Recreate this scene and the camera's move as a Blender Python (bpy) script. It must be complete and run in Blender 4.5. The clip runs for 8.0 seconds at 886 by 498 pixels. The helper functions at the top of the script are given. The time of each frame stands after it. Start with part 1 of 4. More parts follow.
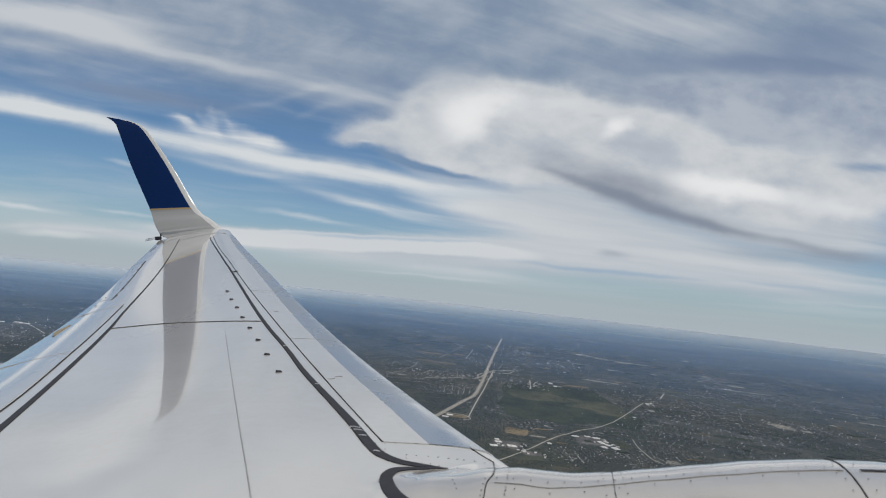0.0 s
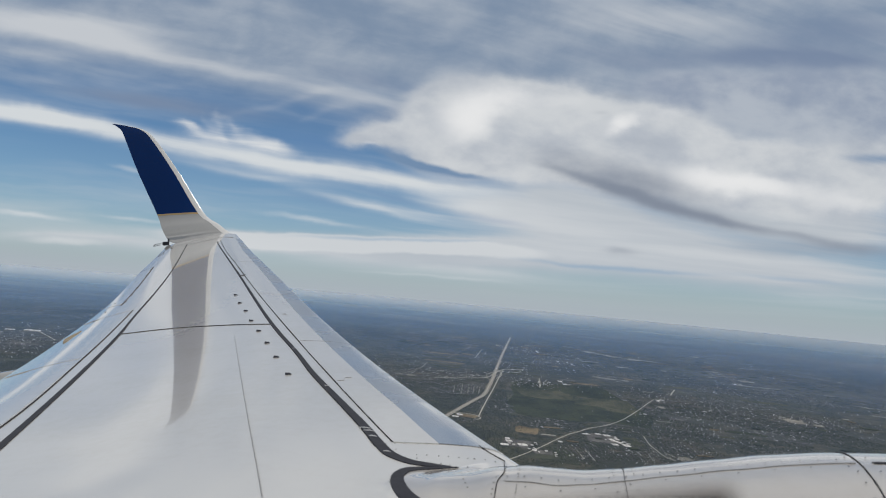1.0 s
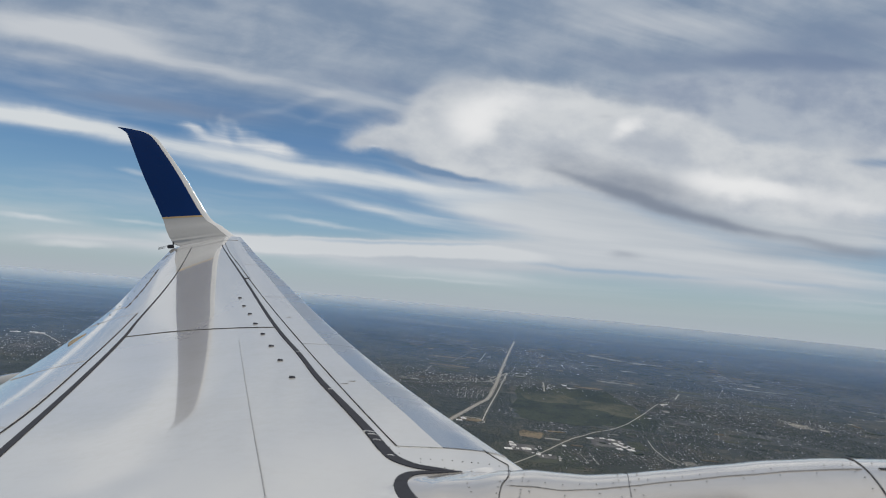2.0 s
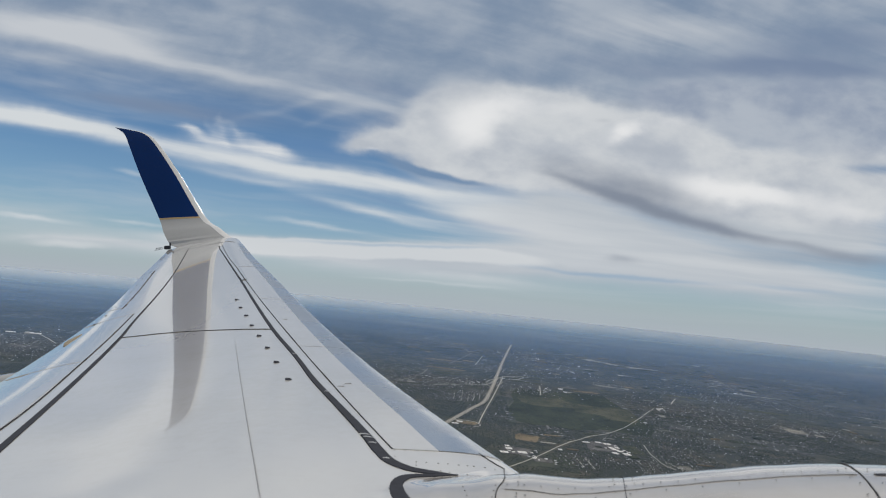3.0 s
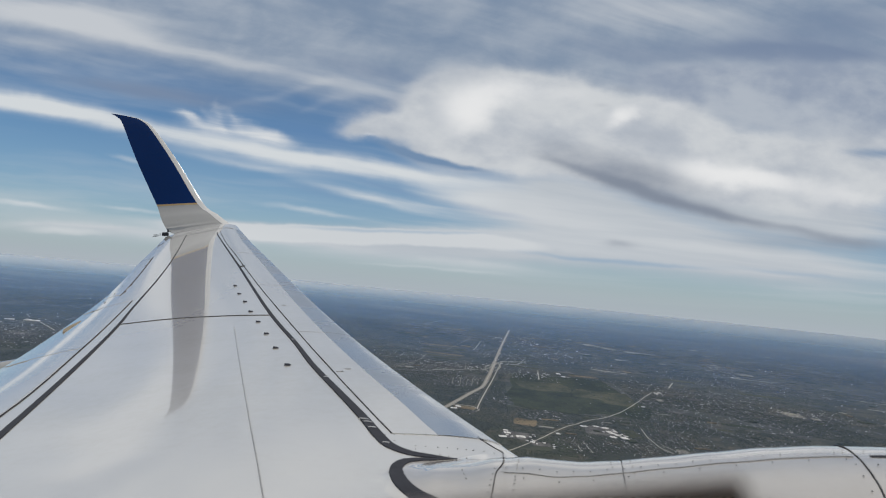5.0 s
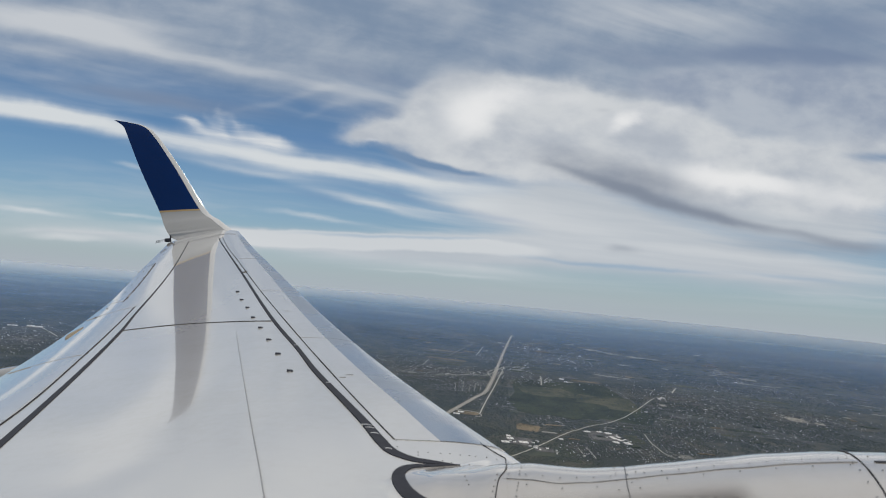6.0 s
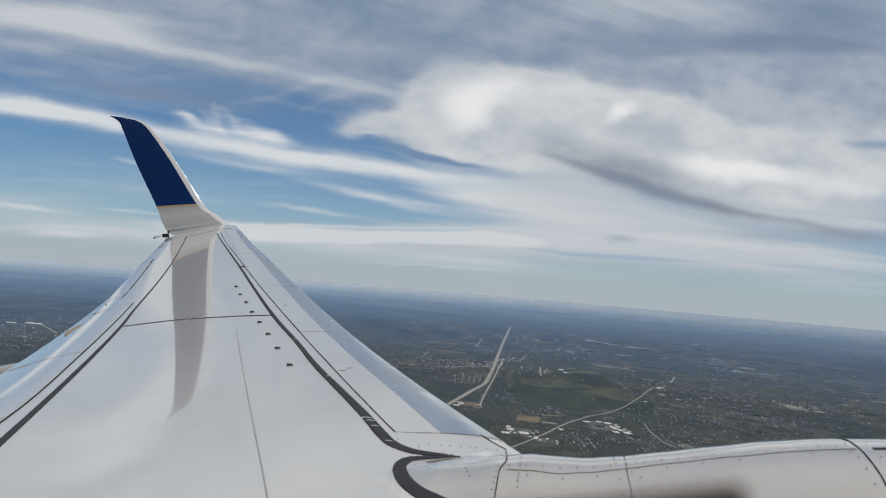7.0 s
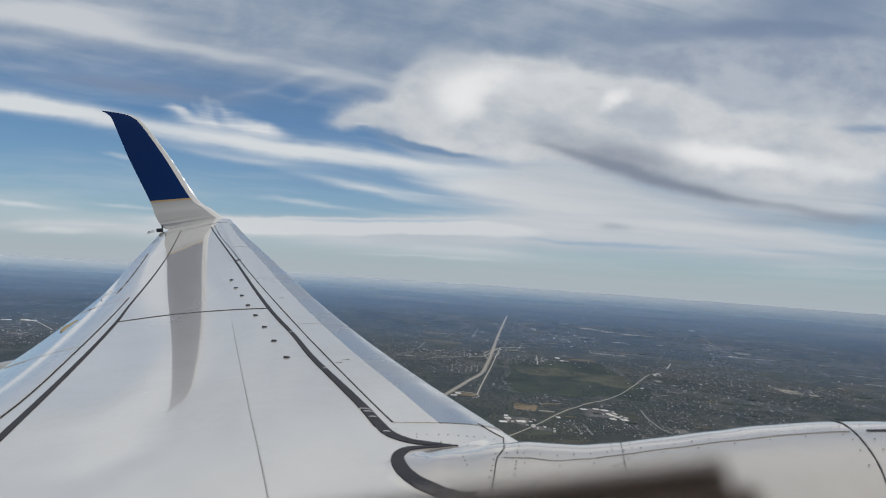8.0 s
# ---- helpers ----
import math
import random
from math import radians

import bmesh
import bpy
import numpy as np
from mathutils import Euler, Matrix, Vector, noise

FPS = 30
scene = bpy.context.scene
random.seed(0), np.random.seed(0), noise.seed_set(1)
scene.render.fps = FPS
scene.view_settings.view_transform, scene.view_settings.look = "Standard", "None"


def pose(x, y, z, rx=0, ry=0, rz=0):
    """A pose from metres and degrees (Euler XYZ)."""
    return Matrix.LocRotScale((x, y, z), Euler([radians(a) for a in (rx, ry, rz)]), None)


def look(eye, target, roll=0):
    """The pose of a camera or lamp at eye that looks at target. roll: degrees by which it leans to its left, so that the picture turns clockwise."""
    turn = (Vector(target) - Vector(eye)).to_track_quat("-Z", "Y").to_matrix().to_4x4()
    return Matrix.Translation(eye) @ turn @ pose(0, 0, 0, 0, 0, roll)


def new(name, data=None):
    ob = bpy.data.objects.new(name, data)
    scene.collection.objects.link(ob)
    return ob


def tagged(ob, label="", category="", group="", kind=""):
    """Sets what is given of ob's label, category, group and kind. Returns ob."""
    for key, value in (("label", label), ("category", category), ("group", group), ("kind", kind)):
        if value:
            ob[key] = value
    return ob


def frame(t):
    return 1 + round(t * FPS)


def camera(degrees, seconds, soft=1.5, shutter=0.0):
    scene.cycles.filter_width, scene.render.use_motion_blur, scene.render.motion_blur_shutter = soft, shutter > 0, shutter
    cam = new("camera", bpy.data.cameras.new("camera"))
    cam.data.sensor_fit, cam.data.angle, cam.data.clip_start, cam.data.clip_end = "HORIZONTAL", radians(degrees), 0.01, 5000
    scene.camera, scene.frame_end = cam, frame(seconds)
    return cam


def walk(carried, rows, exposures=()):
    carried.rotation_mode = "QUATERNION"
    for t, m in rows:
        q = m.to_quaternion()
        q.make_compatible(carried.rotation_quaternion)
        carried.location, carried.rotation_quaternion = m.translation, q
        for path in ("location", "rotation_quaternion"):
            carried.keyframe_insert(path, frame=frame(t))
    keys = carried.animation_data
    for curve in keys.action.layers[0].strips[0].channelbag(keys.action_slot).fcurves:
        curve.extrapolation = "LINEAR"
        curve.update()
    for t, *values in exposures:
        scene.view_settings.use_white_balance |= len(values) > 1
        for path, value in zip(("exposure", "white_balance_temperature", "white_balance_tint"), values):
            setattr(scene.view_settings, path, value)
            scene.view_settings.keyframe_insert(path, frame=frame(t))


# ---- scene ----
# Axes of the airplane: x forward, y outboard along the port wing, z up. The land below is
# laid out at about one thirteenth of its size, so that its horizon lies within 5 km.
AIR = pose(0, 0, 100, 0.401, -7.032, -0.301)
cam = camera(63.92, 8.0, 1.05)
ROWS = [
    (0.0, -0.2638, 1.5515, 1.2960, -3.791, 3.243, -0.738),
    (0.5, -0.2631, 1.5500, 1.2976, -3.954, 2.595, -1.337),
    (1.0, -0.2616, 1.5477, 1.2935, -4.348, 3.259, -1.782),
    (1.5, -0.2619, 1.5497, 1.2942, -4.618, 3.430, -1.817),
    (3.0, -0.2626, 1.5512, 1.2947, -4.445, 3.777, -1.263),
    (3.5, -0.2623, 1.5496, 1.2940, -4.220, 2.788, -1.319),
    (4.0, -0.2635, 1.5517, 1.2946, -4.158, 2.309, -1.365),
    (4.5, -0.2647, 1.5494, 1.2912, -4.257, 2.380, -1.443),
    (6.0, -0.2635, 1.5502, 1.2942, -4.492, 3.047, -1.609),
    (6.5, -0.2632, 1.5497, 1.2931, -4.448, 2.725, -2.092),
    (7.0, -0.2640, 1.5484, 1.2956, -4.366, 2.417, -2.262),
    (7.5, -0.2615, 1.5512, 1.2953, -4.178, 1.665, -2.676),
    (8.0, -0.2614, 1.5439, 1.2943, -4.015, 1.636, -3.137),
]
walk(cam, [(t, AIR @ pose(x, y, z, 90 + pitch, 0, -yaw) @ pose(0, 0, 0, 0, 0, roll)) for t, x, y, z, yaw, pitch, roll in ROWS])
cam.data.dof.use_dof, cam.data.dof.focus_distance, cam.data.dof.aperture_fstop = True, 14.0, 3.6

SUN = Vector((0.25, -0.22, 0.93)).normalized()


# ---- node writing ----
class Val:
    """A socket of a node tree that can be reckoned with."""
    tree = None

    def __init__(self, s):
        self.s = s

    def op(self, kind, *others):
        n = Val.tree.nodes.new("ShaderNodeMath")
        n.operation = kind
        for i, o in enumerate((self, *others)):
            link_in(n.inputs[i], o)
        return Val(n.outputs[0])

    def __add__(self, o): return self.op("ADD", o)
    def __radd__(self, o): return self.op("ADD", o)
    def __sub__(self, o): return self.op("SUBTRACT", o)
    def __rsub__(self, o): return (self * -1.0).op("ADD", o)
    def __mul__(self, o): return self.op("MULTIPLY", o)
    def __rmul__(self, o): return self.op("MULTIPLY", o)
    def __truediv__(self, o): return self.op("DIVIDE", o)


def link_in(sock, v):
    if isinstance(v, Val):
        Val.tree.links.new(v.s, sock)
    else:
        sock.default_value = v


def vec(x=0.0, y=0.0, z=0.0):
    n = Val.tree.nodes.new("ShaderNodeCombineXYZ")
    for i, v in enumerate((x, y, z)):
        link_in(n.inputs[i], v)
    return Val(n.outputs[0])


def axes(v):
    n = Val.tree.nodes.new("ShaderNodeSeparateXYZ")
    link_in(n.inputs[0], v)
    return [Val(o) for o in n.outputs]


def noise_at(v, scale, detail=4.0, rough=0.55, warp=0.0):
    n = Val.tree.nodes.new("ShaderNodeTexNoise")
    link_in(n.inputs["Vector"], v)
    n.inputs["Scale"].default_value, n.inputs["Detail"].default_value = scale, detail
    n.inputs["Roughness"].default_value, n.inputs["Distortion"].default_value = rough, warp
    return Val(n.outputs["Fac"])


def cells(v, scale, feature="F1", out="Color"):
    n = Val.tree.nodes.new("ShaderNodeTexVoronoi")
    n.feature = feature
    link_in(n.inputs["Vector"], v)
    n.inputs["Scale"].default_value = scale
    return Val(n.outputs[out])


def ramp(v, lo, hi, a=0.0, b=1.0):
    n = Val.tree.nodes.new("ShaderNodeMapRange")
    n.interpolation_type = "SMOOTHSTEP"
    for i, w in enumerate((v, lo, hi, a, b)):
        link_in(n.inputs[i], w)
    return Val(n.outputs[0])


def mix(f, a, b):
    n = Val.tree.nodes.new("ShaderNodeMix")
    n.data_type = "RGBA"
    for sock, w in ((n.inputs[0], f), (n.inputs[6], a), (n.inputs[7], b)):
        link_in(sock, (*w, 1.0) if isinstance(w, tuple) else w)
    return Val(n.outputs[2])


def place(v, loc, turn, size):
    n = Val.tree.nodes.new("ShaderNodeMapping")
    n.vector_type = "TEXTURE"
    link_in(n.inputs["Vector"], v)
    n.inputs["Location"].default_value, n.inputs["Rotation"].default_value, n.inputs["Scale"].default_value = loc, (0, 0, radians(turn)), size
    return Val(n.outputs[0])


def soft_spots(v, spots):
    """A sum of soft elliptic spots: u, v, half length, half height, turn, amount."""
    total = 0.0
    for u0, v0, ru, rv, turn, amount in spots:
        q = place(v, (u0, v0, 0), turn, (ru, rv, 1))
        n = Val.tree.nodes.new("ShaderNodeVectorMath")
        n.operation = "DOT_PRODUCT"
        link_in(n.inputs[0], q), link_in(n.inputs[1], q)
        one = (Val(n.outputs["Value"]) * -1.0).op("EXPONENT") * amount
        total = one + total
    return total


# ---- sky, clouds and sun ----
world = bpy.data.worlds.new("sky")
scene.world = world
world.use_nodes = True
Val.tree = world.node_tree
back = world.node_tree.nodes["Background"]
heaven = world.node_tree.nodes.new("ShaderNodeTexSky")
heaven.sky_type, heaven.sun_disc = "NISHITA", False
heaven.sun_elevation, heaven.sun_rotation = math.asin(SUN.z), math.atan2(SUN.x, SUN.y)
heaven.altitude, heaven.air_density, heaven.dust_density, heaven.ozone_density = 1300, 1.0, 0.3, 2.0
way = Val(world.node_tree.nodes.new("ShaderNodeTexCoord").outputs["Generated"])
wx, wy, wz = axes(way)
far = wy.op("ABSOLUTE").op("MAXIMUM", 0.12)
U, V = wx / far, wz / far
curl = noise_at(vec(U * 1.0, V * 2.6, 3.0), 3.2, 4.0, 0.55)
curl2 = noise_at(vec(U * 1.0, V * 2.6, 9.0), 3.2, 4.0, 0.55)
lump = noise_at(vec(U, V * 1.5, 20.0), 14.0, 5.0, 0.55)
lump2 = noise_at(vec(U, V * 1.5, 31.0), 14.0, 5.0, 0.55)
bent = vec(U + (curl - 0.5) * 0.06 + (lump - 0.5) * 0.020, V + (curl2 - 0.5) * 0.022 + (lump2 - 0.5) * 0.010)
rolled = vec(U + (curl - 0.5) * 0.07 + (lump - 0.5) * 0.050, V + (curl2 - 0.5) * 0.035 + (lump2 - 0.5) * 0.034)
feathered = vec(U + (curl - 0.5) * 0.05 + (lump - 0.5) * 0.045, V + (curl2 - 0.5) * 0.02 + (lump2 - 0.5) * 0.022)
slope = (V - 0.05) / (1.5 - U).op("MAXIMUM", 0.3)
streaks = noise_at(vec(U * 1.4 + curl * 0.2, slope * 27.0 + curl2 * 0.8), 1.0, 5.0, 0.5, 0.15)
wisps = noise_at(vec(U * 2.8 + curl2 * 0.4, slope * 85.0 + curl * 2.0), 1.0, 5.0, 0.52, 0.2)
puffs = noise_at(vec(U * 5.0, V * 9.0), 1.5, 6.0, 0.55, 0.2)
fibre = streaks * 0.55 + wisps * 0.45
VEIL = [
    (-0.719, 0.34, 0.133, 0.0238, -5.5, 1.0), (-0.596, 0.342, 0.14, 0.0254, -3.6, 0.4), (-0.592, 0.31, 0.096, 0.0143, -8.3, 0.5),
    (-0.478, 0.297, 0.103, 0.0125, -7.4, 0.42), (-0.366, 0.284, 0.093, 0.0116, -9.3, 0.42), (-0.247, 0.268, 0.083, 0.0115, -11.3, 0.4),
    (-0.163, 0.252, 0.049, 0.0081, -10.3, 0.3), (-0.713, 0.295, 0.106, 0.0119, -0.5, 0.45), (-0.708, 0.255, 0.097, 0.0119, 0.6, 0.32),
    (-0.499, 0.261, 0.06, 0.0076, 7.5, 0.26), (-0.385, 0.232, 0.063, 0.0075, 16.6, 0.26), (-0.308, 0.257, 0.05, 0.0083, 18.6, 0.26),
    (-0.281, 0.234, 0.041, 0.0075, 24.8, 0.24), (-0.245, 0.248, 0.033, 0.0074, 12.7, 0.22), (0.184, 0.401, 0.148, 0.0226, 2.1, 0.5),
    (-0.009, 0.343, 0.137, 0.013, -3.8, 0.22),
]
BANDS = [
    (-0.809, 0.208, 0.179, 0.0145, -3.0, 0.75), (-0.683, 0.198, 0.106, 0.0151, -5.9, 0.8), (-0.568, 0.183, 0.095, 0.0142, -7.8, 0.72),
    (-0.463, 0.172, 0.085, 0.0141, -6.8, 0.7), (-0.352, 0.16, 0.092, 0.0148, -5.9, 0.8), (-0.243, 0.154, 0.091, 0.0139, -2.9, 0.85),
    (-0.152, 0.147, 0.089, 0.0113, -2.9, 0.75), (-0.054, 0.139, 0.088, 0.0161, -2.9, 0.7), (-0.443, 0.144, 0.102, 0.0082, -6.7, 0.35),
    (-0.332, 0.135, 0.083, 0.0065, -4.8, 0.35), (-0.222, 0.112, 0.09, 0.0065, -8.7, 0.4), (-0.123, 0.103, 0.097, 0.0113, -6.7, 0.5),
    (-0.036, 0.119, 0.072, 0.0096, -6.8, 0.4),
]
STRANDS = [
    (-0.557, 0.13, 0.034, 0.0042, -6.6, 0.62), (-0.519, 0.06, 0.064, 0.0033, -2.5, 0.72), (-0.687, 0.054, 0.074, 0.005, -3.4, 0.72),
    (-0.277, 0.083, 0.07, 0.0041, -3.6, 0.7), (-0.18, 0.106, 0.073, 0.004, -8.7, 0.4), (-0.101, 0.123, 0.065, 0.004, -6.8, 0.35),
    (-0.146, 0.013, 0.073, 0.0024, -0.4, 0.4), (-0.025, 0.013, 0.079, 0.0032, 0.6, 0.35),
]
LOW = [
    (0.314, 0.145, 0.114, 0.0219, -7.1, 0.9), (-0.224, 0.05, 0.196, 0.0121, 2.4, 1.3), (-0.39, 0.047, 0.075, 0.009, 2.4, 1.1),
    (-0.6, 0.017, 0.146, 0.0133, 1.5, 0.9), (-0.021, 0.054, 0.207, 0.0191, 1.5, 0.9), (0.012, 0.118, 0.103, 0.0192, -6.8, 0.75),
    (0.172, 0.096, 0.17, 0.0347, -0.7, 0.95), (0.366, 0.058, 0.195, 0.0263, -0.6, 0.85), (0.089, 0.142, 0.094, 0.0207, -7.0, 0.75),
    (-0.139, 0.026, 0.242, 0.0193, 1.6, 0.55), (-0.599, 0.009, 0.155, 0.0182, 1.6, 0.5), (0.451, 0.132, 0.126, 0.0341, -3.0, 0.9),
]
SHELF = [
    (-0.398, 0.044, 0.05, 0.0098, 2.4, 0.8), (-0.306, 0.047, 0.091, 0.013, 2.4, 1.0), (-0.191, 0.053, 0.106, 0.0129, 2.4, 1.0),
    (-0.07, 0.056, 0.088, 0.012, 0.4, 0.8), (0.042, 0.056, 0.071, 0.0111, -0.6, 0.5), (-0.626, 0.017, 0.104, 0.01, 1.5, 0.55),
]
PLUME = [
    (-0.472, 0.208, 0.024, 0.0066, -10.9, 0.42), (-0.454, 0.199, 0.029, 0.0099, -30.1, 0.28), (-0.434, 0.21, 0.027, 0.0083, -55.5, 0.26),
    (-0.421, 0.214, 0.025, 0.0076, -75.4, 0.26), (-0.401, 0.207, 0.025, 0.0083, -53.6, 0.22), (-0.373, 0.198, 0.042, 0.0115, -22.6, 0.3),
    (-0.427, 0.185, 0.068, 0.0165, -6.9, 0.5), (-0.346, 0.181, 0.059, 0.0131, -8.9, 0.4),
]
MASS = [
    (-0.064, 0.242, 0.068, 0.0505, 14.8, 1.1), (-0.106, 0.259, 0.048, 0.0328, 35.1, 0.7), (-0.002, 0.267, 0.088, 0.0364, 0.6, 0.95),
    (0.061, 0.277, 0.071, 0.0322, -1.5, 0.7), (-0.159, 0.214, 0.073, 0.0212, 2.8, 0.7), (-0.207, 0.201, 0.049, 0.0147, 0.8, 0.45),
    (-0.042, 0.185, 0.088, 0.0322, -3.1, 0.85), (0.043, 0.21, 0.095, 0.0401, -1.2, 0.85), (0.143, 0.243, 0.086, 0.0399, -3.4, 0.8),
    (0.229, 0.246, 0.077, 0.0318, -3.4, 0.7), (0.201, 0.206, 0.116, 0.0349, -3.2, 0.75), (0.301, 0.209, 0.107, 0.0362, -3.3, 0.9),
    (0.394, 0.193, 0.113, 0.0375, -1.2, 0.95), (0.49, 0.202, 0.089, 0.0466, -1.2, 0.95), (0.134, 0.17, 0.109, 0.027, -9.2, 0.75),
    (0.343, 0.161, 0.083, 0.0203, -5.2, 0.7),
]
HEAPS = [
    (0.209, 0.297, 0.062, 0.0239, -1.6, 0.6), (0.302, 0.296, 0.084, 0.0349, -3.7, 0.85), (0.399, 0.312, 0.091, 0.0394, -1.7, 0.9),
    (0.494, 0.3, 0.067, 0.0469, 4.7, 0.7), (0.373, 0.266, 0.106, 0.0268, 0.6, 0.85), (0.253, 0.324, 0.054, 0.0144, 4.5, 0.4),
    (0.493, 0.261, 0.06, 0.0311, 15.3, 0.8),
]
BRIGHT = [
    (-0.056, 0.243, 0.048, 0.0366, 14.8, 0.9), (-0.003, 0.28, 0.048, 0.0195, 4.6, 0.5), (0.162, 0.249, 0.026, 0.016, 15.0, 0.8),
    (0.077, 0.274, 0.047, 0.0177, 4.6, 0.4), (0.326, 0.178, 0.084, 0.0172, 5.1, 0.9), (0.272, 0.194, 0.046, 0.0189, 5.0, 0.5),
    (0.456, 0.168, 0.067, 0.0171, -1.1, 0.5), (-0.197, 0.19, 0.018, 0.0049, -5.1, 0.45), (0.235, 0.267, 0.039, 0.0127, 4.7, 0.4),
]
SHADE = [
    (0.086, 0.178, 0.047, 0.0072, -13.2, 0.4), (0.159, 0.155, 0.054, 0.0095, -13.2, 0.65), (0.23, 0.138, 0.062, 0.0102, -10.1, 0.75),
    (0.308, 0.126, 0.061, 0.0086, -7.0, 0.65), (0.392, 0.117, 0.067, 0.007, -5.0, 0.5), (0.49, 0.103, 0.081, 0.0093, -5.0, 0.6),
    (0.133, 0.18, 0.086, 0.027, -9.2, 0.42), (0.22, 0.164, 0.085, 0.0252, -11.3, 0.5), (0.076, 0.201, 0.063, 0.0208, -5.2, 0.25),
    (0.356, 0.094, 0.068, 0.014, -0.7, 0.35), (0.431, 0.099, 0.074, 0.0108, -2.8, 0.3), (0.17, 0.072, 0.026, 0.0071, 3.4, 0.55),
    (0.129, 0.264, 0.017, 0.0048, 4.7, 0.35), (0.163, 0.289, 0.023, 0.0048, -3.6, 0.35), (0.199, 0.228, 0.046, 0.0079, 0.8, 0.2),
]
DUSK = [
    (-0.453, 0.231, 0.153, 0.015, -3.2, 0.5), (-0.601, 0.24, 0.13, 0.0118, -1.3, 0.35), (-0.216, 0.291, 0.108, 0.0164, -7.5, 0.5),
    (-0.169, 0.237, 0.041, 0.0148, 14.8, 0.45), (0.118, 0.35, 0.095, 0.021, 0.3, 0.35), (0.304, 0.356, 0.115, 0.0175, 1.3, 0.6),
    (0.441, 0.359, 0.113, 0.0189, 0.2, 0.7), (0.445, 0.403, 0.128, 0.0317, 4.2, 0.65), (0.19, 0.335, 0.062, 0.0112, 2.4, 0.3),
]
BLUE = [
    (-0.271, 0.188, 0.066, 0.0164, -5.0, 0.5), (-0.228, 0.212, 0.045, 0.0132, 12.8, 0.4), (-0.331, 0.202, 0.05, 0.0115, -5.1, 0.3),
    (-0.263, 0.11, 0.074, 0.0114, -6.7, 0.35), (-0.158, 0.124, 0.073, 0.0065, -8.8, 0.35), (-0.002, 0.103, 0.072, 0.008, -8.8, 0.35),
]
GAPS = [
    (-0.155, 0.179, 0.041, 0.0057, -9.0, 0.9), (-0.097, 0.167, 0.049, 0.0065, -8.0, 1.0), (-0.04, 0.16, 0.032, 0.0048, -5.0, 0.6),
    (0.503, 0.228, 0.052, 0.0085, 0.8, 0.75),
]
SLITS = [
    (-0.192, 0.062, 0.122, 0.004, 2.4, 0.55), (0.106, 0.048, 0.086, 0.0039, -0.5, 0.5), (0.215, 0.05, 0.084, 0.0039, 0.5, 0.55),
    (0.404, 0.054, 0.104, 0.0046, -1.6, 0.5), (-0.063, 0.066, 0.072, 0.0032, 2.4, 0.3),
]


def glow(colour):
    n = Val.tree.nodes.new("ShaderNodeBackground")
    link_in(n.inputs["Color"], (*colour, 1.0) if isinstance(colour, tuple) else colour)
    return n.outputs[0]


def over(share, under, colour):
    """Lays a colour over the sky behind it."""
    n = Val.tree.nodes.new("ShaderNodeMixShader")
    link_in(n.inputs[0], share)
    Val.tree.links.new(under, n.inputs[1]), Val.tree.links.new(glow(colour), n.inputs[2])
    return n.outputs[0]


def laid(under, spots, colour, where, grain, lo=0.08, hi=0.95, most=1.0, torn=3.4):
    """Lays one kind of cloud over what lies behind it; torn: how far its grain eats into it."""
    a = soft_spots(where, spots)
    return over(ramp(a * ((grain - 0.5) * torn + 1.0), lo, hi, 0.0, most), under, colour)


world.node_tree.nodes.remove(back)
n_sky = world.node_tree.nodes.new("ShaderNodeVectorMath")
n_sky.operation = "MULTIPLY"
world.node_tree.links.new(heaven.outputs[0], n_sky.inputs[0])
n_sky.inputs[1].default_value = (0.040, 0.060, 0.074)
seen_sky = over(ramp(fibre, 0.44, 0.72) * 0.24, glow(Val(n_sky.outputs[0])), (0.55, 0.60, 0.65))
grey_veil = mix(ramp(puffs * 0.58 + streaks * 0.34 + wisps * 0.08, 0.34, 0.66), (0.215, 0.285, 0.39), (0.41, 0.46, 0.525))
seen_sky = over(ramp(V + U * 0.06 + (streaks - 0.5) * 0.16, 0.165, 0.30) * 0.88, seen_sky, grey_veil)
mist = ((V + 0.0205).op("MAXIMUM", 0.0) * -12.0).op("EXPONENT")
seen_sky = over(mist * 0.96, seen_sky, (0.405, 0.452, 0.50))
seen_sky = over(ramp(fibre, 0.44, 0.64) * ramp(V, 0.0, 0.05) * ramp(V, 0.06, 0.13, 0.35, 0.0), seen_sky, (0.54, 0.585, 0.62))
seen_sky = laid(seen_sky, LOW, mix(ramp(streaks, 0.35, 0.65), (0.45, 0.495, 0.545), (0.58, 0.61, 0.64)), bent, fibre, 0.02, 0.85, ramp(V, 0.0, 0.035), 1.5)
seen_sky = laid(seen_sky, SHELF, (0.635, 0.66, 0.68), bent, fibre, 0.30, 0.62, 0.75, 0.9)
seen_sky = laid(seen_sky, VEIL, (0.54, 0.57, 0.61), bent, fibre, 0.04, 1.15, 1.0, 2.6)
seen_sky = laid(seen_sky, DUSK, (0.19, 0.25, 0.365), bent, streaks, 0.05, 1.0, 1.0, 1.6)
seen_sky = laid(seen_sky, BLUE, (0.125, 0.235, 0.43), bent, fibre, 0.08, 1.05, 1.0, 1.8)
seen_sky = laid(seen_sky, BANDS, (0.64, 0.675, 0.70), bent, fibre, 0.04, 1.25, 1.0, 2.8)
seen_sky = laid(seen_sky, STRANDS, (0.62, 0.66, 0.69), bent, wisps, 0.05, 1.2, 1.0, 2.0)
seen_sky = laid(seen_sky, PLUME, (0.70, 0.72, 0.735), feathered, wisps, 0.10, 0.95, 1.0, 2.6)
heaps = mix(ramp(puffs * 0.55 + lump * 0.45, 0.38, 0.64), (0.43, 0.475, 0.54), (0.275, 0.33, 0.43))
